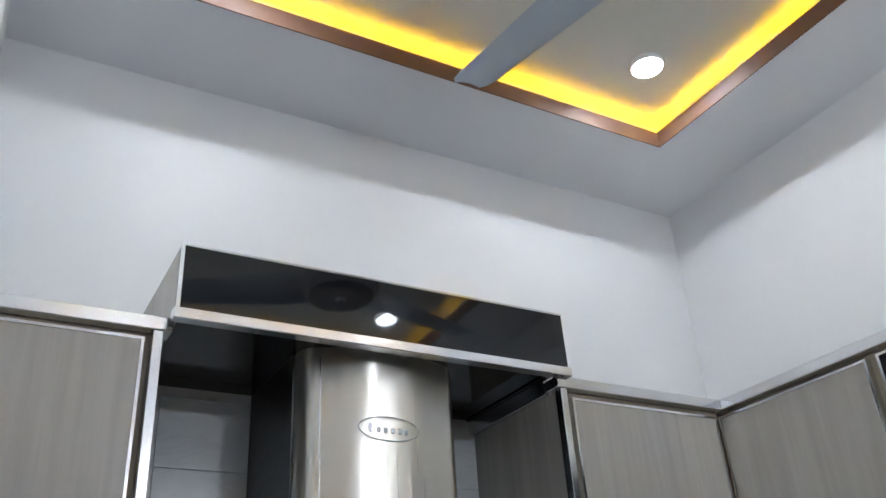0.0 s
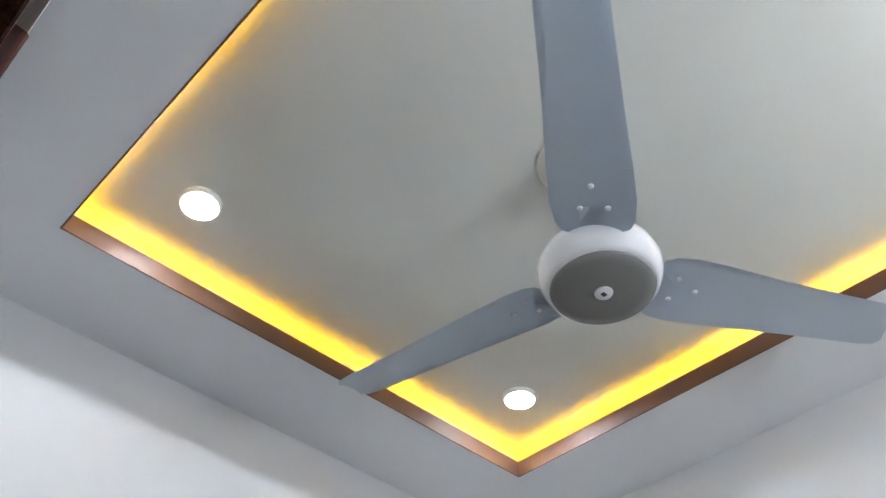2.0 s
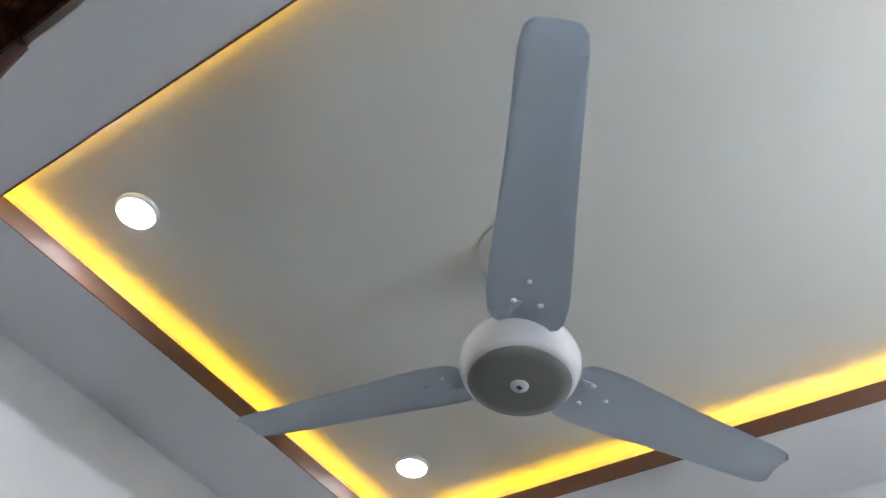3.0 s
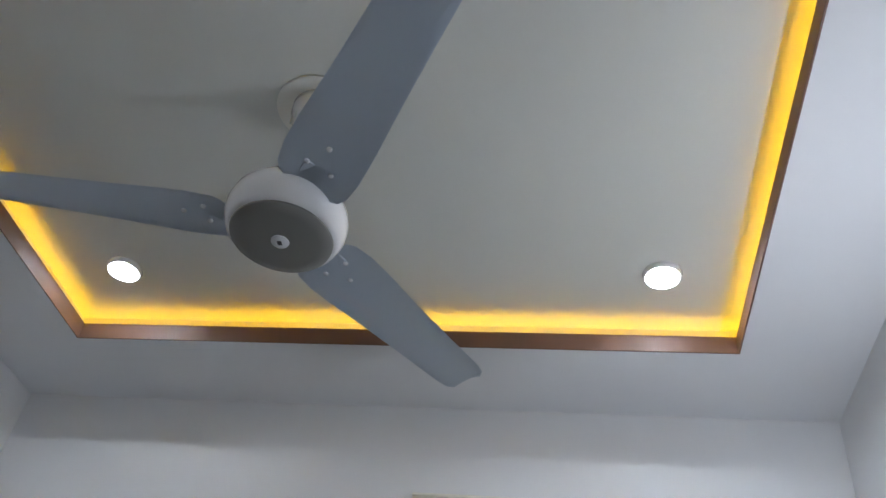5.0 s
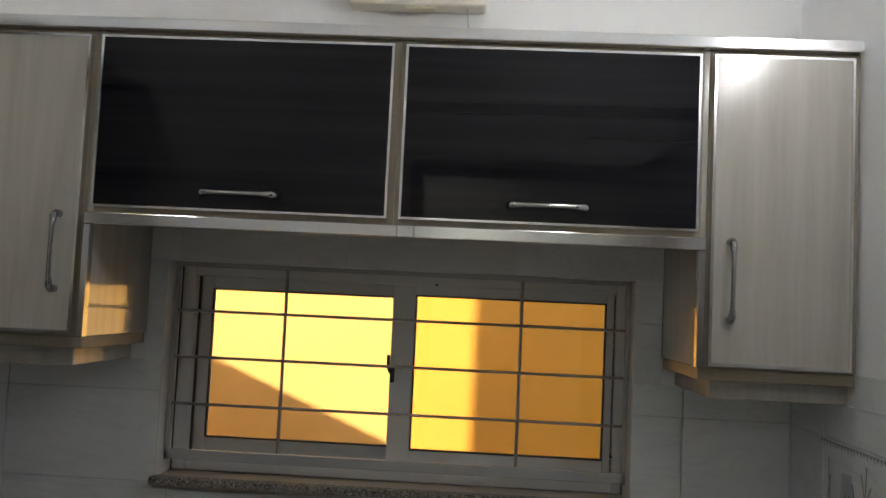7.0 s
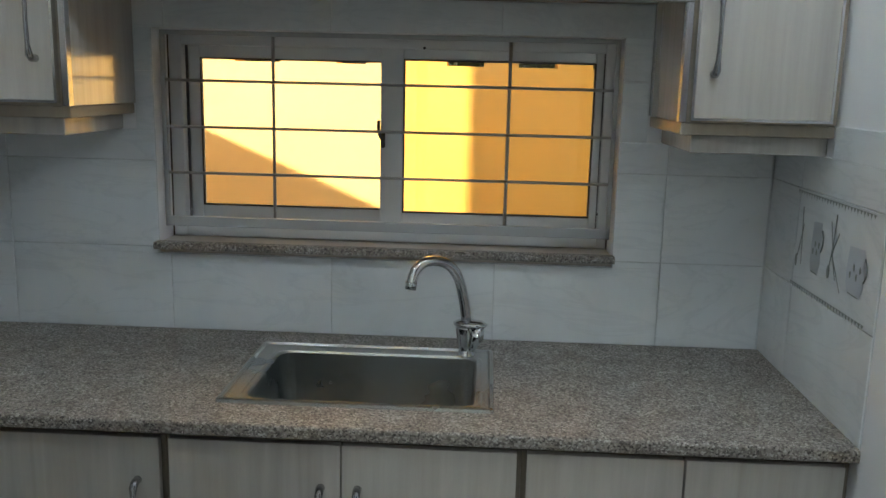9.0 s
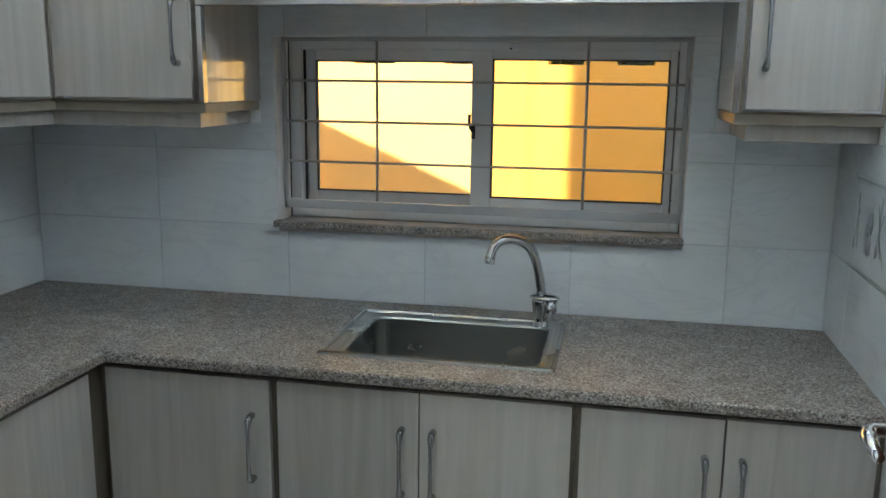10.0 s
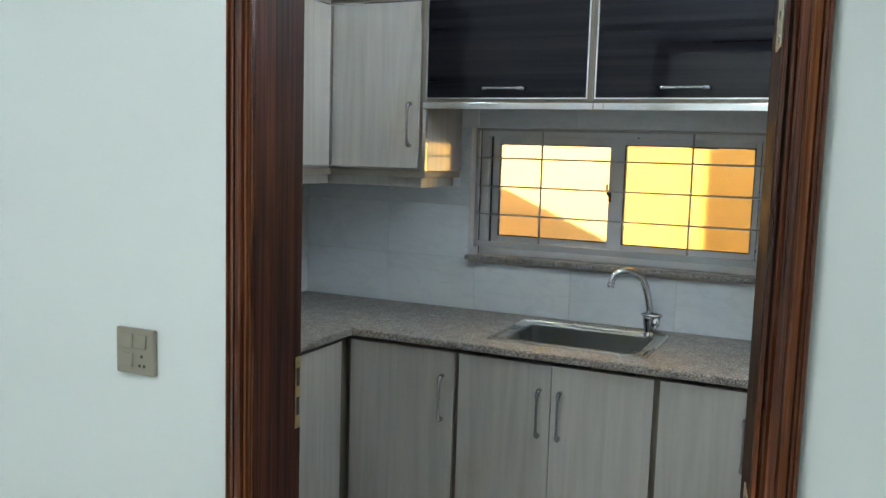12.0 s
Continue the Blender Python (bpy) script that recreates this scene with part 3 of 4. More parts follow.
latch = part("latch", box((1.3435, 0.1015, 1.370), (1.3545, 0.1075, 1.412), 0.002), "black", sash_r, "small black window latch")
part("latch_lever", tube([(1.348, 0.102, 1.392), (1.342, 0.095, 1.40), (1.339, 0.092, 1.418), (1.339, 0.092, 1.440)], 0.0045, 8), "black", window_1, "black latch lever")
part("sill", box((wx0 - 0.006, -0.032, wz0 - 0.014), (wx1 + 0.004, -0.0005, wz0 + 0.005), 0.004, 2), "granite_rough", window_1, "rough speckled granite sill nosing")
part("sill_board", box((wx0 + 0.0005, 0.0, wz0 - 0.0255), (wx1 - 0.0005, 0.2, wz0 - 0.0005)), "sill_top", window_1, "pale beige stone sill board")
grille = thing("window_grille", (1.37, 0.045, wz0), "grey painted steel bar grille inside the window", "window grille")
GY = 0.045


def bar(p, q, r):
    part("bar", tube([p, q], r, 8), "grille", grille, smooth=True)


for z in (1.529, 1.414, 1.298):
    bar((wx0 + 0.001, GY, z), (wx1 - 0.001, GY, z), 0.0036)
for x in (1.079, 1.667):
    bar((x, GY + 0.009, 1.17), (x, GY + 0.009, wz1 - 0.008), 0.0042)
for lo, hi in (((wx0 + 0.004, GY - 0.006, 1.161), (wx1 - 0.004, GY + 0.006, 1.186)), ((wx0 + 0.004, GY - 0.006, wz1 - 0.012), (wx1 - 0.004, GY + 0.006, wz1 - 0.001)), ((wx0 + 0.003, GY - 0.006, 1.160), (wx0 + 0.013, GY + 0.006, wz1 - 0.001)), ((wx1 - 0.013, GY - 0.006, 1.160), (wx1 - 0.003, GY + 0.006, wz1 - 0.001))):
    part("flat_bar", box(lo, hi, 0.001), "grille_flat", grille)

# ---- outside: passage, boundary wall ----
YW = 1.30
structure("ground", [((-400, 0.2, -0.25), (400, 400, -0.1))], "concrete", "grey concrete ground of the side passage", "ground")
holes = [(0.62, 0.80), (1.02, 1.14), (1.455, 1.60), (1.735, 1.885), (2.02, 2.17)]
bw = [((-8, YW, -0.1), (9, YW + 0.15, 1.602)), ((-8, YW, 1.70), (9, YW + 0.15, 2.4))]
edges = [-8] + [e for hole in holes for e in hole] + [9]
for i in range(0, len(edges), 2):
    bw.append(((edges[i], YW, 1.602), (edges[i + 1], YW + 0.15, 1.70)))
structure("wall_boundary", bw, "yellow", "ochre painted boundary wall with small vent openings, partly sunlit", "boundary wall")
# unseen wall, added so the sun draws a diagonal shadow on the boundary wall
structure("wall_cross", [((-1.7, -3.0, -0.1), (-1.5, YW, 2.172))], "yellow", "unseen ochre wall added to cast the diagonal shadow", "boundary wall")
rnd = random.Random(5)
bm = bmesh.new()
for i in range(14000):
    c = Vector((rnd.uniform(-0.2, 3.2), rnd.uniform(1.55, 2.1), rnd.uniform(1.2, 2.3)))
    u = Vector((rnd.uniform(-1, 1), rnd.uniform(-1, 1), rnd.uniform(-1, 1))).normalized() * 0.045
    v = u.orthogonal().normalized() * 0.024
    bm.faces.new([bm.verts.new(c + d) for d in (-u, -v, u, v)])
tagged(part("hedge", bm, "leaf"), "green leaves behind the boundary wall", "hedge", kind="stuff")


# ---- cabinets ----
def arch_handle(p, axis, out, length, parent):
    """A chrome bow handle: p its middle on the door, axis along it, out away from the door."""
    p, ax, ou = Vector(p), Vector(axis), Vector(out)
    half = length / 2
    pts = [p - ax * half, p - ax * half + ou * 0.014, p - ax * (half - 0.007) + ou * 0.023, p - ax * (half - 0.026) + ou * 0.027, p + ou * 0.029, p + ax * (half - 0.026) + ou * 0.027, p + ax * (half - 0.007) + ou * 0.024, p + ax * half + ou * 0.014, p + ax * half]
    bmh = tube(pts, [0.0084, 0.0082, 0.0078, 0.0048, 0.0044, 0.0048, 0.0078, 0.0082, 0.0084], 10)
    part("handle", bmh, "handle", parent, "chrome bow handle", smooth=True)


def cabinet_door(unit, plane, at, u0, u1, z0, z1, mat, handle=None, edged=True, thick=0.018):
    """A door on the plane x=at (plane 'x') or y=at (plane 'y'), facing +x or -y; u runs along the front."""
    def P(u, d, z):
        return (at + d, u, z) if plane == "x" else (u, at - d, z)

    def bx(ua, ub, da, db, za, zb, bev=0.0):
        p, q = P(ua, da, za), P(ub, db, zb)
        return box([min(i, j) for i, j in zip(p, q)], [max(i, j) for i, j in zip(p, q)], bev)
    e = 0.005 if edged else 0.0
    d = part("door", bx(u0 + e, u1 - e, 0.001, thick, z0 + e, z1 - e, 0.001), mat, unit)
    if edged:
        for ua, ub, za, zb in ((u0, u0 + e, z0, z1), (u1 - e, u1, z0, z1), (u0 + e, u1 - e, z0, z0 + e), (u0 + e, u1 - e, z1 - e, z1)):
            part("edge_strip", bx(ua, ub, 0.001, thick + 0.001, za, zb), "alu", d, "thin aluminium edging")
    if handle:
        hu, hz, along = handle
        axis = (0, 0, 1) if along == "z" else ((0, 1, 0) if plane == "x" else (1, 0, 0))
        arch_handle(P(hu, thick, hz), axis, (1, 0, 0) if plane == "x" else (0, -1, 0), 0.155, d)
    return d


CF = UP_D - 0.018
wall_label = "pale ash laminate wall cabinet"


def wall_unit(name, lo, hi, label):
    ob = thing(name, ((lo[0] + hi[0]) / 2, (lo[1] + hi[1]) / 2, lo[2]), label, "wall cabinet", "wall cabinets")
    part("body", box(lo, hi, 0.001), "carcass", ob)
    return ob


E1 = 0.0006
# run on the hood wall
u = wall_unit("wall_cabinet", (E1, FRONT + E1, UP_BOT), (CF, HOB_A - 0.012, UP_TOP), wall_label + " next to the hood")
cabinet_door(u, "x", CF, FRONT + 0.03, HOB_A - 0.024, UP_BOT + 0.006, UP_TOP - 0.013, "wood_light", (FRONT + 0.06, 1.65, "z"))
part("side_panel", box((E1, HOB_A - 0.0115, UP_BOT), (CF, HOB_A, UP_TOP), 0.001), "wood_light", u)
u = wall_unit("wall_cabinet", (E1, HOB_B + 0.012, UP_BOT), (CF, -UP_D - 0.001, UP_TOP), wall_label + " in the corner beside the hood")
cabinet_door(u, "x", CF, HOB_B + 0.025, -UP_D - 0.024, UP_BOT + 0.006, UP_TOP - 0.017, "wood_light", (HOB_B + 0.055, 1.65, "z"))
part("side_panel", box((E1, HOB_B, UP_BOT), (CF, HOB_B + 0.0115, UP_TOP), 0.001), "wood_light", u)
# run on the window wall
XL, XR = 0.750, 2.000
u = wall_unit("wall_cabinet", (E1, -CF, UP_BOT), (XL - 0.012, -E1, UP_TOP), wall_label + " in the window corner")
cabinet_door(u, "y", -CF, UP_D - 0.012, XL - 0.022, UP_BOT + 0.006, UP_TOP - 0.013, "wood_light", (0.688, 1.645, "z"))
part("side_panel", box((XL - 0.0115, -CF, UP_BOT), (XL, -E1, UP_TOP), 0.001), "panel_gloss", u)
u = wall_unit("wall_cabinet", (XR + 0.012, -CF, UP_BOT), (W - E1, -E1, UP_TOP), wall_label + " by the white side wall")
cabinet_door(u, "y", -CF, 2.018, 2.296, UP_BOT + 0.004, UP_TOP - 0.012, "wood_light", (2.056, 1.645, "z"))
part("side_panel", box((XR, -CF, UP_BOT), (XR + 0.0115, -E1, UP_TOP), 0.001), "panel_gloss", u)
MID = 1.379
for cx0, cx1, dx0, dx1, hx in ((XL + E1, MID - E1, 0.752, 1.366, 1.062), (MID, XR - E1, 1.390, 1.992, 1.692)):
    u = wall_unit("wall_cabinet", (cx0, -CF, 1.730), (cx1, -E1, UP_TOP), "wall cabinet with glossy black wenge-grain flap edged in aluminium")
    cabinet_door(u, "y", -CF, dx0, dx1, 1.741, UP_TOP - 0.012, "wood_dark", (hx, 1.777, "x"))
# stepped light pelmets under the cabinets
for k, (lo, hi) in enumerate((((E1, -CF + 0.004, 1.446), (XL - 0.004, -E1, UP_BOT - E1)), ((XR + 0.004, -CF + 0.004, 1.446), (W - E1, -E1, UP_BOT - E1)), ((E1, HOB_B + 0.004, 1.446), (CF - 0.004, -CF + 0.004 - E1, UP_BOT - E1)), ((E1, FRONT + E1, 1.446), (CF - 0.004, HOB_A - 0.004, UP_BOT - E1)))):
    pel = thing("pelmet", ((lo[0] + hi[0]) / 2, (lo[1] + hi[1]) / 2, 1.41), "pale ash laminate stepped pelmet under a wall cabinet", "pelmet", "cabinet pelmets")
    part("board", box(lo, hi, 0.002), "carcass", pel)
    inset = 0.03
    l2 = (lo[0] + (inset if lo[0] > 1 else 0), lo[1] + (inset if k < 3 else 0), 1.408)
    h2 = (hi[0] - (inset if hi[0] < 2.2 else 0), hi[1] - (inset if k == 3 else 0), 1.4455)
    if k == 2:
        h2 = (hi[0] - inset, -CF + 0.0335, 1.4455)
    part("lower_board", box(l2, h2, 0.002), "wood_light", pel)

# aluminium trims
tr = thing("cabinet_trim", (0.35, -0.35, UP_TOP), "polished aluminium angle trim along the top of the cabinets", "trim", kind="structure")
TZ0, TZ1 = UP_TOP + 0.0005, UP_TOP + 0.024
part("trim_length", box((CF - 0.02, FRONT + E1, TZ0), (UP_D + 0.006, HOB_A + 0.018, TZ1), 0.0015), "alu", tr)
part("trim_length", box((CF - 0.02, HOB_B - 0.012, TZ0), (UP_D + 0.006, -UP_D - 0.0065, TZ1), 0.0015), "alu", tr)
part("trim_length", box((CF - 0.02, -UP_D - 0.006, TZ0), (W - E1, -CF + 0.02, TZ1), 0.0015), "alu", tr)
part("trim_upright", box((CF + 0.001, HOB_A - 0.012, UP_BOT), (UP_D + 0.004, HOB_A + 0.004, UP_TOP), 0.001), "alu", tr)
part("trim_upright", box((CF + 0.001, HOB_B - 0.004, UP_BOT), (UP_D + 0.004, HOB_B + 0.012, UP_TOP), 0.001), "alu", tr)
part("trim_upright", box((XL - 0.008, -UP_D - 0.004, UP_BOT), (XL + 0.006, -CF - 0.001, 1.7035), 0.001), "alu", tr)
part("trim_upright", box((XR - 0.006, -UP_D - 0.004, UP_BOT), (XR + 0.008, -CF - 0.001, 1.7035), 0.001), "alu", tr)
part("trim_rail", box((XL - 0.008, -UP_D - 0.006, 1.704), (MID + 0.01, -CF + 0.02, 1.7285), 0.0015), "alu", tr)
part("trim_rail", box((MID + 0.045, -UP_D - 0.006, 1.704), (XR + 0.008, -CF + 0.02, 1.7285), 0.0015), "alu", tr)
# added rail piece, set where a reflection shows on the metal
part("joint_sleeve", box((MID + 0.0105, -UP_D - 0.0045, 1.705), (MID + 0.0445, -CF + 0.019, 1.728), 0.001), "alu", tr, "short rail length put in for a reflection")

# ---- cooker hood and its box ----
hb = thing("hood_box", (0.2, -1.21, 2.13), "glossy black laminate box over the hood with aluminium edging", "hood box")
HX, HZ0, HZ1 = 0.387, 2.146, 2.263
A2, B2 = -1.592, -0.806
bm = box((HX - 0.016, A2, HZ0), (HX, B2, HZ1), 0.001)
for v in bm.verts:
    v.co.x -= 0.023 * (v.co.z - HZ0)
part("front_panel", bm, "black_gloss", hb, "glossy front leaning back slightly")
part("side_panel", box((E1, A2, HZ0), (HX - 0.0165, A2 + 0.016, HZ1), 0.001), "wood_light", hb)
part("side_panel", box((E1, B2 - 0.016, HZ0), (HX - 0.0165, B2, HZ1), 0.001), "black_gloss", hb)
part("top_panel", box((E1, A2 + 0.0165, HZ1 - 0.016), (HX - 0.0165, B2 - 0.0165, HZ1), 0.001), "black_gloss", hb)
part("under_panel", box((E1, A2 + 0.0165, HZ0 + 0.004), (HX - 0.0165, B2 - 0.0165, HZ0 + 0.02), 0.001), "black_gloss", hb)
part("edge_trim", box((HX - 0.018, A2 - 0.004, HZ0 - 0.020), (HX + 0.005, B2 + 0.004, HZ0 - 0.0005), 0.0015), "alu", hb, "polished aluminium lower edge")
part("side_trim", box((E1, HOB_A + 0.0005, UP_TOP - 0.004), (CF - 0.021, HOB_A + 0.014, HZ0 - 0.0005), 0.001), "alu", hb)
part("side_trim", box((E1, HOB_B - 0.014, UP_TOP - 0.004), (CF - 0.021, HOB_B - 0.0005, HZ0 - 0.0005), 0.001), "alu", hb)
bm = box((HX + 0.0002, A2 - 0.001, HZ0), (HX + 0.002, A2 + 0.005, HZ1 + 0.002))
for v in bm.verts:
    v.co.x -= 0.023 * (v.co.z - HZ0)
part("edge_trim", bm, "alu", hb)
part("edge_trim", box((HX - 0.0024, A2 + 0.005, HZ1 - 0.002), (HX - 0.0011, B2, HZ1 + 0.002)), "alu", hb)

hood = thing("cooker_hood", (0.15, -1.2, 1.55), "brushed stainless steel chimney cooker hood with an embossed oval badge", "cooker hood")
CY, CHW = -1.180, 0.159
prof = [(E1, CY - CHW)]
for i in range(9):
    t_ = i / 8
    prof.append((0.262 + 0.038 * math.sin(t_ * math.pi / 2), CY - CHW + 0.03 * (1 - math.cos(t_ * math.pi / 2))))
for i in range(1, 12):
    t_ = i / 12
    yy = CY - CHW + 0.03 + (2 * CHW - 0.06) * t_
    prof.append((0.300 + 0.030 * math.sin(math.pi * t_), yy))
for i in range(9):
    t_ = 1 - i / 8
    prof.append((0.262 + 0.038 * math.sin(t_ * math.pi / 2), CY + CHW - 0.03 * (1 - math.cos(t_ * math.pi / 2))))
prof.append((E1, CY + CHW))
bm = bmesh.new()
made = loops(bm, [[(px, py, z) for px, py in prof] for z in (1.62, 2.1495)], False)
bmesh.ops.recalc_face_normals(bm, faces=bm.faces)
part("chimney", bm, "steel", hood, smooth=True)
# sides of the steel chimney, coloured dark because they face away from light
part("side_cover", box((E1, CY - CHW - 0.004, 1.62), (0.250, CY - CHW - 0.0004, 2.1495)), "dark_steel", hood, "chimney side coloured dark for shade")
part("side_cover", box((E1, CY + CHW + 0.0004, 1.62), (0.250, CY + CHW + 0.004, 2.1495)), "dark_steel", hood, "chimney side coloured dark for shade")
part("canopy", box((E1, HOB_A + 0.03, 1.55), (0.36, HOB_B - 0.03, 1.6195), 0.006, 2), "steel", hood)
# bright strip laid along the chimney crease in place of its highlight
part("seam", box((0.288, CY - CHW + 0.0285, 1.64), (0.3035, CY - CHW + 0.0300, 2.13)), "chrome", hood, "chrome strip for the highlight on the crease")
ring = []
for i in range(41):
    a_ = 2 * math.pi * i / 40
    ring.append((0.3305, CY - 0.008 + 0.060 * math.cos(a_), 1.998 + 0.022 * math.sin(a_)))
part("badge_ring", tube(ring, 0.0016, 6), "chrome", hood, smooth=True)
for i, (du, hh) in enumerate(((-0.036, 0.016), (-0.020, 0.010), (-0.006, 0.010), (0.008, 0.010), (0.022, 0.010), (0.034, 0.010))):
    part("badge_bar", box((0.3275, CY - 0.008 + du - 0.0035, 1.990), (0.3315, CY - 0.008 + du + 0.0035, 1.990 + hh), 0.001), "chrome", hood)

# ---- worktop, sink, tap, hob ----
CT = 0.027
ctop = thing("worktop", (1.2, -0.3, COUNTER), "speckled grey-brown granite L-shaped worktop with bullnose edge", "worktop")
SX0, SX1, SY0, SY1 = 1.087, 1.646, -0.500, -0.108
hx0, hx1, hy0, hy1 = SX0 + 0.03, SX1 - 0.03, SY0 + 0.025, SY1 - 0.03


def slab(xs, ys, skip, name_part):
    """A worktop slab on a grid of lines, with one cell left out and rounded front edges."""
    bm = bmesh.new()
    grid = {(i, j): bm.verts.new((x, y, COUNTER)) for i, x in enumerate(xs) for j, y in enumerate(ys)}
    for i in range(len(xs) - 1):
        for j in range(len(ys) - 1):
            if (i, j) != skip:
                bm.faces.new((grid[i, j], grid[i + 1, j], grid[i + 1, j + 1], grid[i, j + 1]))
    ext = bmesh.ops.extrude_face_region(bm, geom=list(bm.faces))
    bmesh.ops.translate(bm, verts=[g for g in ext["geom"] if isinstance(g, bmesh.types.BMVert)], vec=(0, 0, -CT))
    bmesh.ops.recalc_face_normals(bm, faces=bm.faces)
    front = [e for e in bm.edges if abs(e.verts[0].co.z - e.verts[1].co.z) < 1e-6 and all((abs(v.co.y + CDEPTH) < 1e-5 and v.co.x > CDEPTH - 1e-5) or (abs(v.co.x - CDEPTH) < 1e-5 and v.co.y < -CDEPTH + 1e-3) for v in e.verts)]
    bmesh.ops.bevel(bm, geom=front, offset=0.006, segments=3, profile=0.5, affect="EDGES")
    part(name_part, bm, "granite", ctop)


slab([E1, CDEPTH, hx0, hx1, W - E1], [-CDEPTH, hy0, hy1, -E1], (2, 1), "sink_slab")
slab([E1, CDEPTH], [FRONT + E1, -CDEPTH - 0.0004], None, "hob_slab")

sink = thing("kitchen_sink", ((SX0 + SX1) / 2, -0.3, COUNTER), "rectangular satin stainless steel inset sink", "sink")
Z = COUNTER
bm = bmesh.new()


def rr(d, r, z):
    return [(px, py, z) for px, py in rounded_rect(SX0 + d, SY0 + d, SX1 - d, SY1 - d, r)]


def bowl(d, r, z):
    return [(px, py, z) for px, py in rounded_rect(SX0 + 0.056 + d, SY0 + 0.021 + d, SX1 - 0.040 - d, SY1 - 0.060 - d, r)]


loops(bm, [rr(0, 0.006, Z + 0.0005), rr(0.0015, 0.006, Z + 0.007), rr(0.008, 0.006, Z + 0.009), rr(0.0115, 0.008, Z + 0.0035), bowl(-0.016, 0.035, Z + 0.0035), bowl(-0.011, 0.034, Z + 0.006), bowl(-0.003, 0.033, Z + 0.006), bowl(0.001, 0.032, Z + 0.001), bowl(0.005, 0.032, Z - 0.13), bowl(0.012, 0.032, Z - 0.155), bowl(0.03, 0.03, Z - 0.163)], True)
bmesh.ops.recalc_face_normals(bm, faces=bm.faces)
part("basin", bm, "sink_steel", sink, smooth=False)
part("drain", lathe([(0.0, Z - 0.1622), (0.012, Z - 0.1615), (0.036, Z - 0.1600), (0.040, Z - 0.1625)], (1.38, -0.32, 0), "z", 28), "chrome", sink, smooth=True)

TX, TY = 1.582, -0.150
tap = thing("mixer_tap", (TX, TY, COUNTER), "chrome swan-neck single-lever mixer tap at the back of the sink", "tap")
part("base", lathe([(0.021, Z + 0.0045), (0.021, Z + 0.008), (0.017, Z + 0.012), (0.019, Z + 0.03), (0.025, Z + 0.060), (0.027, Z + 0.074), (0.026, Z + 0.080), (0.012, Z + 0.083)], (TX, TY, 0), "z", 28), "tap_chrome", tap, smooth=True)
sp = []
dirv = Vector((-0.78, -0.62, 0)).normalized()
for u_, z_ in ((0.0, -0.012), (0.003, 0.02), (0.009, 0.055), (0.0157, 0.083), (0.022, 0.103), (0.031, 0.1207), (0.041, 0.134), (0.052, 0.143), (0.064, 0.149), (0.078, 0.1535), (0.092, 0.155), (0.106, 0.1535), (0.118, 0.148), (0.127, 0.139), (0.133, 0.127), (0.1365, 0.114), (0.138, 0.104)):
    sp.append(Vector((TX, TY, Z + 0.083 + z_ * 1.04)) + dirv * u_ * 1.16)
part("spout", tube(sp, [0.0128 - 0.0012 * i / 16 for i in range(17)], 16), "tap_chrome", tap, smooth=True)
end, ed = sp[-1], (sp[-1] - sp[-2]).normalized()
part("aerator", tube([end - ed * 0.012, end + ed * 0.006], 0.0132, 16), "tap_chrome", tap, smooth=True)
lev = tube([(TX - 0.030, TY - 0.008, Z + 0.086), (TX - 0.018, TY - 0.008, Z + 0.088), (TX + 0.006, TY - 0.010, Z + 0.088), (TX + 0.030, TY - 0.016, Z + 0.088), (TX + 0.046, TY - 0.020, Z + 0.082)], [0.010, 0.022, 0.027, 0.022, 0.010], 16)
for v in lev.verts:
    v.co.z = Z + 0.084 + (v.co.z - Z - 0.084) * 0.38
part("lever", lev, "tap_chrome", tap, smooth=True)
part("lever_skirt", tube([(TX + 0.026, TY - 0.016, Z + 0.080), (TX + 0.026, TY - 0.022, Z + 0.055), (TX + 0.012, TY - 0.022, Z + 0.024)], [0.017, 0.015, 0.007], 12), "tap_chrome", tap, smooth=True)

hob = thing("hob", (0.27, -1.2, COUNTER), "black glass built-in hob on the granite worktop", "hob")
part("glass", box((0.05, -1.50, Z + 0.006), (0.475, -0.905, Z + 0.014), 0.003, 2), "hob_glass", hob)
part("tray", box((0.07, -1.48, Z + 0.0004), (0.455, -0.925, Z + 0.0058)), "dark_steel", hob)

# base cabinets
BT, BF = COUNTER - CT - 0.001, 0.565


def base_unit(lo, hi, label, top=BT):
    ob = thing("base_cabinet", ((lo[0] + hi[0]) / 2, (lo[1] + hi[1]) / 2, 0), label, "base cabinet", "base cabinets")
    part("body", box((lo[0], lo[1], 0.10), (hi[0], hi[1], min(top, BT - 0.014)), 0.001), "carcass_dark", ob)
    if top == BT:
        cx, cy = (lo[0] + hi[0]) / 2, (lo[1] + hi[1]) / 2
        part("spacer", box((cx - 0.1, cy - 0.1, BT - 0.0138), (cx + 0.1, cy + 0.1, BT)), "carcass_dark", ob)
    return ob


base_label = "pale ash laminate base cabinet with chrome handles"
DZ0, DZ1, HZM = 0.115, BT - 0.015, 0.692
yb0 = FRONT + E1
u = base_unit((E1, -BF + E1, 0), (BF - E1, -E1, 0), "corner base cabinet with plain beige board front")
u = base_unit((BF, -BF, 0), (1.013 - E1, -E1, 0), base_label)
cabinet_door(u, "y", -BF, 0.587, 1.003, DZ0, DZ1, "wood_light", (0.960, HZM, "z"), False)
u = base_unit((1.013, -BF, 0), (1.699 - E1, -E1, 0), base_label + " under the sink", 0.72)
part("front_rail", box((1.013, -BF, 0.7205), (1.699 - E1, -BF + 0.02, BT - 0.014)), "carcass_dark", u)
cabinet_door(u, "y", -BF, 1.022, 1.3545, DZ0, DZ1, "wood_light", (1.317, HZM, "z"), False)
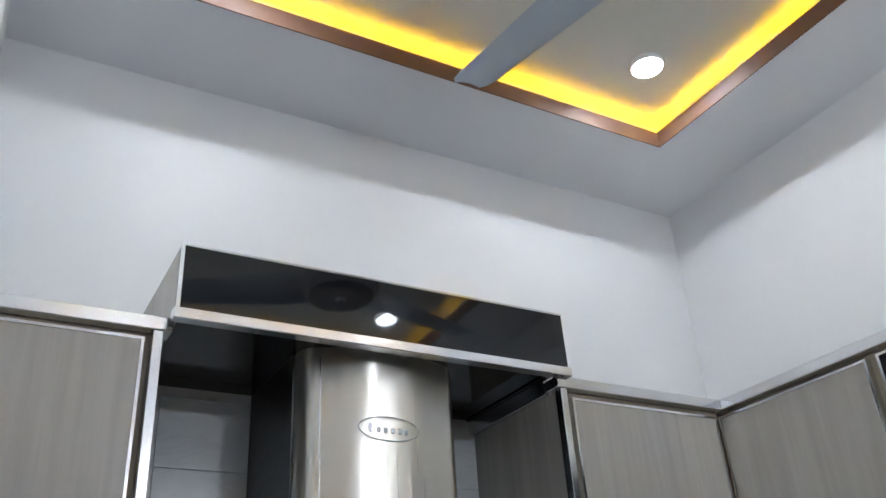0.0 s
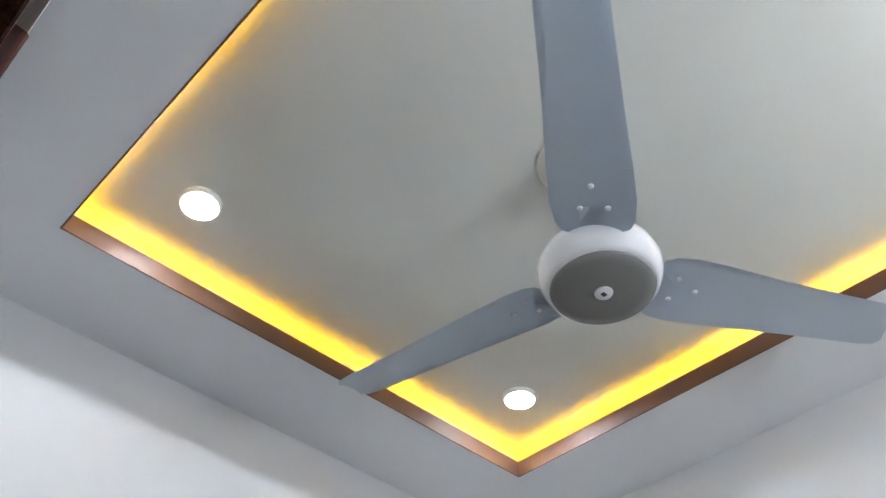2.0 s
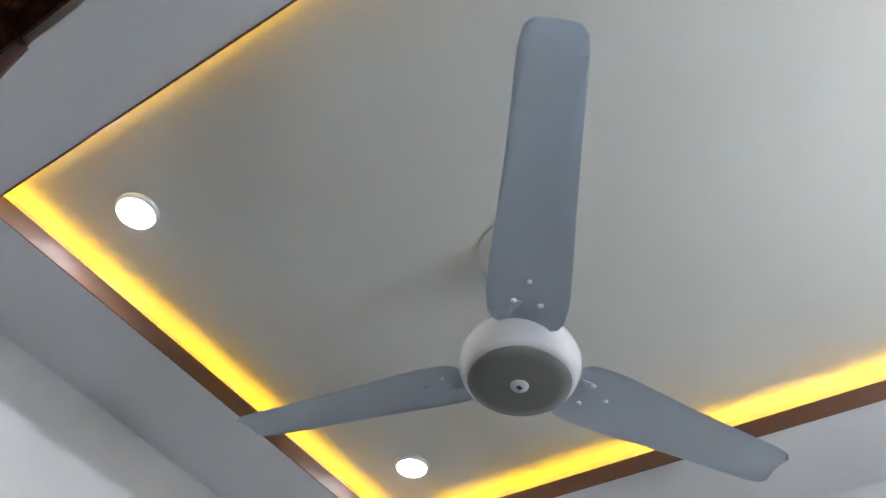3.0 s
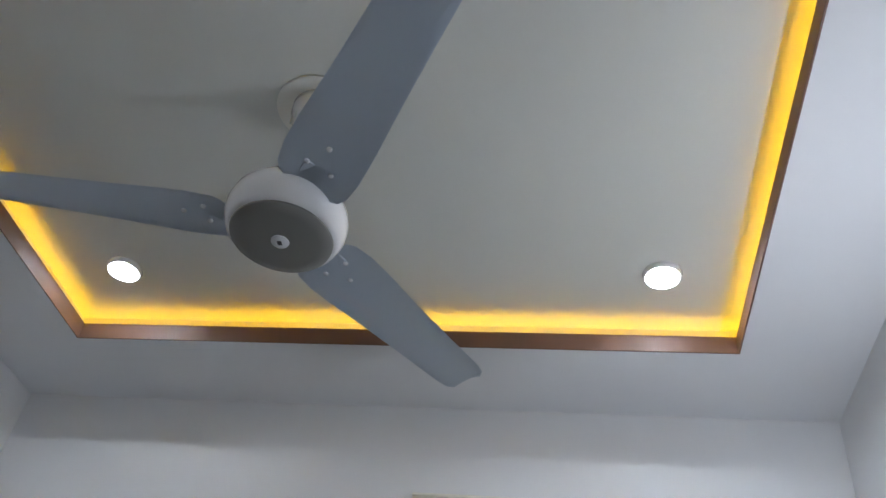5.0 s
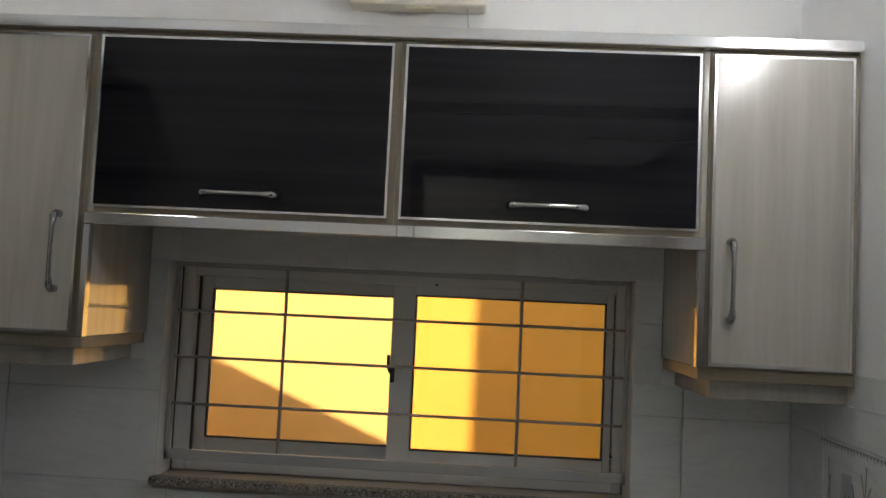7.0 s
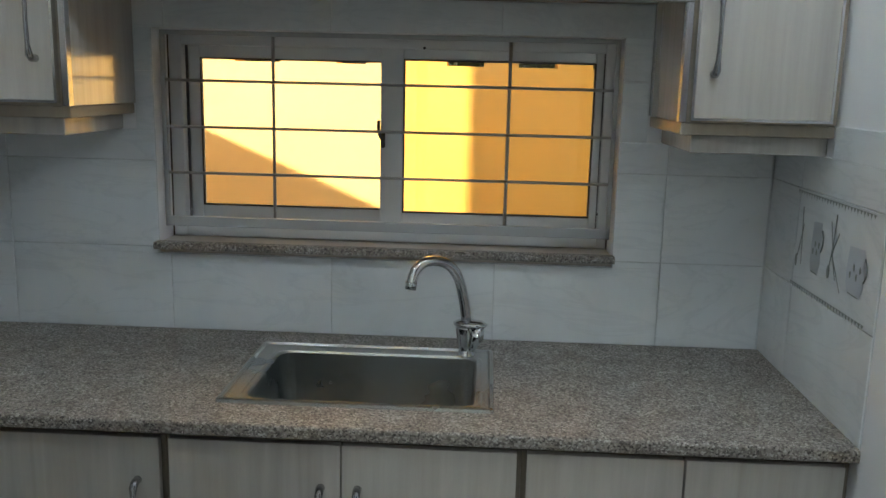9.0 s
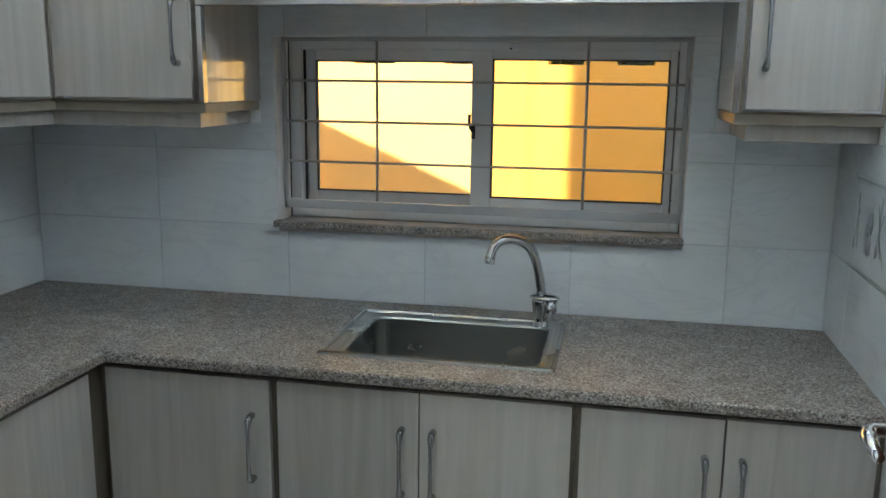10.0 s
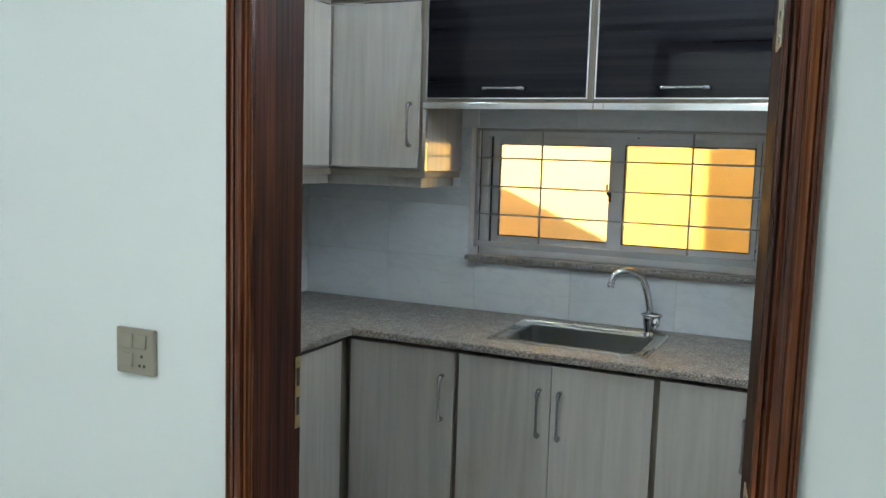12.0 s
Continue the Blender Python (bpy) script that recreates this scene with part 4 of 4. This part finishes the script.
cabinet_door(u, "y", -BF, 1.3575, 1.690, DZ0, DZ1, "wood_light", (1.388, HZM, "z"), False)
u = base_unit((1.699, -BF, 0), (W - E1, -E1, 0), base_label)
cabinet_door(u, "y", -BF, 1.709, 2.002, DZ0, DZ1, "wood_light", (1.966, HZM, "z"), False)
cabinet_door(u, "y", -BF, 2.006, 2.297, DZ0, DZ1, "wood_light", (2.041, HZM, "z"), False)
u = base_unit((E1, -1.052, 0), (BF, -BF - E1, 0), base_label + " beside the hob")
d = cabinet_door(u, "x", BF, -1.040, -0.640, DZ0, DZ1, "wood_light", (-0.997, HZM, "z"), False)
part("film_strip", box((BF + 0.0005, -1.0485, DZ0), (BF + 0.0186, -1.0405, DZ1)), "blue_film", d, "blue protective film left on the door edge")
u = base_unit((E1, yb0, 0), (BF, -1.0525, 0), base_label + " under the hob")
cabinet_door(u, "x", BF, -1.490, -1.062, DZ0, DZ1, "wood_light", (-1.10, HZM, "z"), False)
cabinet_door(u, "x", BF, FRONT + 0.02, -1.494, DZ0, DZ1, "wood_light", (-1.535, HZM, "z"), False)
plinth = thing("plinth", (0.5, -0.5, 0), "beige board plinth under the base cabinets", "plinth")
part("board", box((0.50 + E1, -0.515, 0), (W - E1, -0.50, 0.0995)), "carcass_dark", plinth)
part("board", box((0.50 - 0.015, yb0, 0), (0.50, -0.50, 0.0995)), "carcass_dark", plinth)

# ---- extractor fan on the wall ----
vx0, vx1, vz0, vz1 = 1.221, 1.541, 2.290, 2.628
vent = thing("extractor_fan", ((vx0 + vx1) / 2, -0.03, vz0), "cream plastic louvred wall extractor fan with pull cord", "extractor fan")
part("back_plate", box((vx0 + 0.004, -0.026, vz0 + 0.012), (vx1 - 0.004, -E1, vz1 - 0.006), 0.003), "dusty", vent)
part("side_cheek", box((vx0 - 0.0005, -0.037, vz0 + 0.046), (vx0 + 0.0035, -E1, vz1 - 0.008), 0.0015), "cream_white", vent)
part("side_cheek", box((vx1 - 0.0035, -0.037, vz0 + 0.046), (vx1 + 0.0005, -E1, vz1 - 0.008), 0.0015), "cream_white", vent)
part("top_cap", box((vx0 - 0.001, -0.0478, vz1 - 0.009), (vx1 + 0.001, -E1, vz1), 0.004, 3), "cream_white", vent)
part("bottom_bar", box((vx0 - 0.006, -0.066, vz0), (vx1 + 0.006, -E1, vz0 + 0.047), 0.010, 3), "cream_white", vent)
vcx, vcz = (vx0 + vx1) / 2 + 0.002, vz0 + 0.183
part("duct_ring", lathe([(0.094, -0.0262), (0.097, -0.0335), (0.108, -0.0368), (0.122, -0.0345), (0.130, -0.0262)], (vcx, 0, vcz), "y", 48), "peach", vent, "peach-tinted round duct ring", smooth=True)
part("motor_hub", lathe([(0.036, -0.0262), (0.036, -0.034), (0.030, -0.0372), (0.006, -0.0380)], (vcx, 0, vcz), "y", 32), "hub_grey", vent, smooth=True)
n_slat = 28
for i in range(n_slat):
    z = vz0 + 0.050 + (vz1 - 0.008 - vz0 - 0.050) * (i + 0.5) / n_slat
    bm = box((vx0 + 0.0006, -0.0475, z - 0.0018), (vx1 - 0.0006, -0.0395, z + 0.0018), 0.0008)
    bmesh.ops.rotate(bm, verts=bm.verts, cent=(0, -0.043, z), matrix=Matrix.Rotation(radians(24), 3, "X"))
    part("slat", bm, "cream", vent)
for x in (vx0 + 0.092, vx1 - 0.097):
    part("grille_rib", box((x - 0.0010, -0.0495, vz0 + 0.047), (x + 0.0010, -0.036, vz1 - 0.009)), "cream", vent)
lab = part("label_plate", box((vx0 + 0.018, -0.0668, vz0 + 0.028), (vx0 + 0.078, -0.0661, vz0 + 0.041)), "hub_grey", vent, "small grey label with dark marks")
for i, (u_, w_) in enumerate(((0.022, 0.012), (0.043, 0.004), (0.054, 0.016))):
    part("label_mark", box((vx0 + u_, -0.0671, vz0 + 0.031), (vx0 + u_ + w_, -0.0668, vz0 + 0.038)), "dark_ink_and_shadow", lab)
part("finger_tab", box((1.350, -0.058, vz0 - 0.007), (1.425, -0.030, vz0 - 0.0002), 0.002), "cream", vent)
part("seam", box((vx0 + 0.022, -0.0663, vz0 + 0.012), (vx1 - 0.022, -0.0655, vz0 + 0.015)), "dusty", vent)
part("pull_cord", tube([(1.500, -0.045, vz0 + 0.004), (1.503, -0.040, vz0 - 0.02), (1.509, -0.020, vz0 - 0.060)], 0.0013, 6), "grille", vent)

# ---- ceiling fan ----
FX, FYC = 1.112, -0.988
fan = thing("ceiling_fan", (FX, FYC, 2.6260), "white three-blade ceiling fan with grey motor disc", "ceiling fan")
c = (FX, FYC, 0)
part("ceiling_plate", lathe([(0.0, SLAB - 0.0005), (0.088, SLAB - 0.0005), (0.092, SLAB - 0.004), (0.089, SLAB - 0.007), (0.060, SLAB - 0.004)], c), "cream_white", fan, "ivory ceiling plate", smooth=True)
part("canopy", lathe([(0.058, SLAB - 0.006), (0.058, SLAB - 0.022), (0.052, SLAB - 0.045), (0.042, SLAB - 0.085), (0.032, SLAB - 0.105), (0.018, SLAB - 0.110)], c), "white_gloss", fan, smooth=True)
for i in range(14):
    a_ = 2 * math.pi * i / 14
    part("canopy_slot", box((FX + 0.0505 * math.cos(a_) - 0.002, FYC + 0.0505 * math.sin(a_) - 0.002, SLAB - 0.066), (FX + 0.0505 * math.cos(a_) + 0.002, FYC + 0.0505 * math.sin(a_) + 0.002, SLAB - 0.050)), "hub_grey", fan)
part("canopy_mark", box((FX + 0.018, FYC - 0.0545, SLAB - 0.050), (FX + 0.024, FYC - 0.0440, SLAB - 0.032)), "dark_ink_and_shadow", fan, "small dark scribble")
part("rod", lathe([(0.012, SLAB - 0.108), (0.012, 2.7610)], c, "z", 20), "white_gloss", fan, smooth=True)
part("collar", lathe([(0.013, 2.7720), (0.026, 2.7590), (0.034, 2.7490), (0.036, 2.7370)], c), "white_gloss", fan, smooth=True)
part("motor_housing", lathe([(0.030, 2.7400), (0.070, 2.7350), (0.094, 2.7240), (0.107, 2.7060), (0.112, 2.6860), (0.110, 2.6660), (0.102, 2.6480), (0.094, 2.6400)], c, "z", 56), "white_gloss", fan, smooth=True)
part("motor_disc", lathe([(0.0938, 2.6402), (0.092, 2.6360), (0.070, 2.6320), (0.018, 2.6300)], c, "z", 56), "grey_disc", fan, "warm grey disc", smooth=True)
cap = part("centre_cap", lathe([(0.017, 2.6299), (0.016, 2.6275), (0.004, 2.6265)], c, "z", 24), "white_gloss", fan, smooth=True)
part("badge", box((FX - 0.004, FYC - 0.005, 2.6255), (FX + 0.004, FYC + 0.005, 2.6264)), "dark_ink_and_shadow", cap)
for i in range(3):
    ang = radians(65 + 120 * i)
    ca, sa = math.cos(ang), math.sin(ang)
    st = [(0.100, 0.042, 0.042), (0.106, 0.057, 0.057), (0.122, 0.066, 0.066), (0.165, 0.071, 0.071), (0.23, 0.069, 0.069), (0.34, 0.061, 0.062), (0.47, 0.055, 0.056), (0.600, 0.051, 0.051), (0.632, 0.045, 0.046), (0.645, 0.032, 0.034)]
    bm = bmesh.new()
    rows = []
    for r, wl, wr in st:
        row = []
        for k in range(7):
            s = -1 + 2 * k / 6
            wdt = s * (wl if s < 0 else wr)
            lift = 0.006 * (1 - s * s) - wdt * math.tan(radians(11))
            row.append(bm.verts.new((FX + r * ca - wdt * sa, FYC + r * sa + wdt * ca, 2.6690 + 0.098 * r + lift)))
        rows.append(row)
    for p, q in zip(rows, rows[1:]):
        for k in range(6):
            bm.faces.new((p[k], p[k + 1], q[k + 1], q[k]))
    bmesh.ops.solidify(bm, geom=list(bm.faces), thickness=0.003)
    bl = part("blade", bm, "blade", fan, "pale blue-grey painted blade", smooth=True)
    part("blade_arm", box((0.0, -0.026, -0.003), (0.060, 0.026, 0.0), 0.001), "blade", fan, local=True).matrix_local = Matrix.Translation((0.09 * ca, 0.09 * sa, 2.6935 - 2.6260)) @ Matrix.Rotation(ang, 4, "Z")
    for r, wdt in ((0.150, -0.022), (0.150, 0.024), (0.195, 0.0)):
        lift = 0.006 * (1 - (wdt / 0.068) ** 2) - wdt * math.tan(radians(11))
        part("rivet", lathe([(0.0055, 0.0), (0.0045, -0.003), (0.002, -0.004)], (FX + r * ca - wdt * sa, FYC + r * sa + wdt * ca, 2.6663 + 0.098 * r + lift), "z", 10), "white_gloss", bl, smooth=True)

# ---- light switch in the hall ----
sw = thing("light_switch", (1.056, HALL_Y - 0.004, 1.176), "champagne plastic switch plate with socket on the hall wall", "light switch")
SWX0, SWX1, SWZ0, SWZ1 = 1.012, 1.100, 1.134, 1.217
part("plate", box((SWX0, HALL_Y - 0.011, SWZ0), (SWX1, HALL_Y - 0.0005, SWZ1), 0.003, 2), "switch", sw)
for x, z in ((0.014, 0.048), (0.046, 0.048), (0.014, 0.013)):
    rk = box((SWX0 + x, HALL_Y - 0.0145, SWZ0 + z), (SWX0 + x + 0.026, HALL_Y - 0.0105, SWZ0 + z + 0.026), 0.001)
    bmesh.ops.rotate(rk, verts=rk.verts, cent=(SWX0 + x, HALL_Y - 0.0125, SWZ0 + z + 0.013), matrix=Matrix.Rotation(radians(-5), 3, "X"))
    part("rocker", rk, "switch", sw)
for x, z in ((0.060, 0.034), (0.055, 0.017), (0.066, 0.017)):
    part("socket_hole", lathe([(0.0032, -0.0112), (0.0030, -0.0116)], (SWX0 + x, HALL_Y, SWZ0 + z), "y", 12), "dark_ink_and_shadow", sw)


# ---- wall tiles, each a piece on its wall ----
TW, TH, GR, TT2 = 0.409, 0.218, 0.0009, 0.0045


def cut(rects, hole):
    out = []
    a0, a1, b0, b1 = hole
    for u0, u1, v0, v1 in rects:
        if u1 <= a0 or u0 >= a1 or v1 <= b0 or v0 >= b1:
            out.append((u0, u1, v0, v1))
            continue
        if v0 < b0:
            out.append((u0, u1, v0, b0))
        if v1 > b1:
            out.append((u0, u1, b1, v1))
        m0, m1 = max(v0, b0), min(v1, b1)
        if u0 < a0:
            out.append((u0, a0, m0, m1))
        if u1 > a1:
            out.append((a1, u1, m0, m1))
    return [r for r in out if r[1] - r[0] > 0.004 and r[3] - r[2] > 0.004]


def tiles(wall, plane, at, into, u_start, u_end, z_end, holes_=()):
    """Rows of tiles from the worktop up; 'into' is the way the tiles face."""
    z = COUNTER - 0.004
    while z < z_end - 0.01:
        uu = u_start
        while uu < u_end - 0.01:
            rects = [(max(uu, u_start) + GR, min(uu + TW, u_end) - GR, max(z, COUNTER + 0.0005) + GR, min(z + TH, z_end) - GR)]
            for hole in holes_:
                rects = cut(rects, hole)
            for r0, r1, v0, v1 in rects:
                d0, d1 = sorted((at, at + into * TT2))
                lo, hi = ((d0, r0, v0), (d1, r1, v1)) if plane == "x" else ((r0, d0, v0), (r1, d1, v1))
                part("tile", box(lo, hi, 0.0008), "tile", wall)
            uu += TW
        z += TH


tiles(wall_back, "y", -0.0003, -1, 0.0085, W - 0.0085, 1.7285, [(WIN[0] - 0.001, WIN[1] + 0.001, WIN[2] - 0.027, WIN[3] + 0.001), (0, XL + 0.0005, 1.4075, 2), (XR - 0.0005, W, 1.4075, 2)])
tiles(wall_left, "x", 0.0003, 1, FRONT + 0.002, -0.001, 2.13, [(HOB_B - 0.0005, 0, 1.4075, 3), (-3, HOB_A + 0.0005, 1.4075, 3), (CY - CHW - 0.005, CY + CHW + 0.005, 1.5, 3), (HOB_A, HOB_B, 1.545, 1.625)])
tiles(wall_right, "x", W - 0.0003, -1, -0.600, -0.001, 1.472, [(-0.34, 0, 1.4075, 2)])
bm = bmesh.new()
add_box(bm, (0.001, -0.0022, COUNTER), (WIN[0], -0.0004, 1.4070))
add_box(bm, (WIN[1], -0.0022, COUNTER), (W - 0.001, -0.0004, 1.4070))
add_box(bm, (WIN[0], -0.0022, COUNTER), (WIN[1], -0.0004, WIN[2] - 0.027))
part("grout", bm, "grout", wall_back)
part("grout", box((0.0004, FRONT + 0.002, COUNTER), (0.0022, -0.002, 1.4070)), "grout", wall_left)
part("grout", box((W - 0.0022, -0.5995, COUNTER), (W - 0.0004, -0.002, 1.4070)), "grout", wall_right)

# printed kitchen pattern on one tile of the right wall
dec = thing("tile_print", (W - 0.008, -0.38, 1.22), "grey-blue print of jugs, cutlery and borders on a wall tile", "tile print")
DX = W - 0.0067
M["print_grey"] = paint("grey_green_tile_print", (0.19, 0.21, 0.20), 0.3, 0.1, 0.0)
M["print_blue"] = paint("pale_blue_grey_tile_print", (0.43, 0.47, 0.53), 0.3, 0.16, 0.0)


def flat(outline, mat, name, lift=0.0003):
    """A thin printed shape on the tile from (along, up) points."""
    bm = bmesh.new()
    f = bm.faces.new([bm.verts.new((DX - lift, py, pz)) for py, pz in outline])
    r = bmesh.ops.extrude_face_region(bm, geom=[f])
    bmesh.ops.translate(bm, verts=[v for v in r["geom"] if isinstance(v, bmesh.types.BMVert)], vec=(lift * 0.8, 0, 0))
    bmesh.ops.recalc_face_normals(bm, faces=bm.faces)
    part(name, bm, mat, dec)


def stroke(y0, z0, y1, z1, w, mat="print_grey"):
    d = Vector((y1 - y0, z1 - z0)).normalized()
    n_ = Vector((-d.y, d.x)) * w
    flat([(y0 + n_.x, z0 + n_.y), (y0 - n_.x, z0 - n_.y), (y1 - n_.x * 0.6, z1 - n_.y * 0.6), (y1 + n_.x * 0.6, z1 + n_.y * 0.6)], mat, "cutlery_stroke", 0.0006)


def oval(cy, cz, ry, rz, mat, name, lift):
    flat([(cy + ry * math.cos(2 * math.pi * k / 16), cz + rz * math.sin(2 * math.pi * k / 16)) for k in range(16)], mat, name, lift)


for z in (1.327, 1.124):
    for i in range(27):
        yy = -0.190 - 0.0142 * i
        flat([(yy - 0.0066, z), (yy + 0.0066, z), (yy + 0.0030, z - 0.004), (yy + 0.0012, z - 0.007), (yy, z - (0.013 if i % 2 else 0.008)), (yy - 0.0012, z - 0.007), (yy - 0.0030, z - 0.004)], "print_grey", "border_motif")
stroke(-0.224, 1.294, -0.238, 1.170, 0.0020)
stroke(-0.236, 1.258, -0.214, 1.185, 0.0018)
oval(-0.208, 1.174, 0.006, 0.014, "print_grey", "spoon_bowl", 0.0008)
for y0_, z0_, y1_, z1_ in ((-0.401, 1.303, -0.395, 1.225), (-0.378, 1.285, -0.398, 1.225), (-0.420, 1.268, -0.392, 1.222), (-0.394, 1.232, -0.386, 1.195), (-0.394, 1.225, -0.420, 1.175), (-0.400, 1.215, -0.447, 1.156)):
    stroke(y0_, z0_, y1_, z1_, 0.0021)
oval(-0.384, 1.185, 0.007, 0.014, "print_grey", "spoon_bowl", 0.0008)
for cy, wd, z0, z1 in ((-0.312, 0.026, 1.165, 1.272), (-0.506, 0.038, 1.164, 1.255)):
    flat([(cy + wd * 0.7, z0), (cy + wd * 0.95, z0 + 0.02), (cy + wd, (z0 + z1) / 2), (cy + wd * 0.85, z1), (cy - wd * 0.85, z1 + 0.003), (cy - wd, (z0 + z1) / 2), (cy - wd * 0.95, z0 + 0.02), (cy - wd * 0.7, z0)], "print_blue", "jug_body")
    for k in range(4):
        oval(cy + wd * (0.55 - 0.36 * k), (z0 + z1) / 2 + 0.016 * (k % 2) - 0.008, 0.0035, 0.007, "print_grey", "jug_flower", 0.0007)
    stroke(cy + wd * 0.6, z0 + 0.003, cy - wd * 0.6, z0 + 0.001, 0.0014)
    hp_ = [(DX - 0.0004, cy - wd * (0.98 + 0.32 * math.sin(math.pi * k / 8)), z1 - 0.012 - 0.045 * k / 8) for k in range(9)]
    part("jug_handle", tube(hp_, 0.0014, 6), "print_grey", dec)
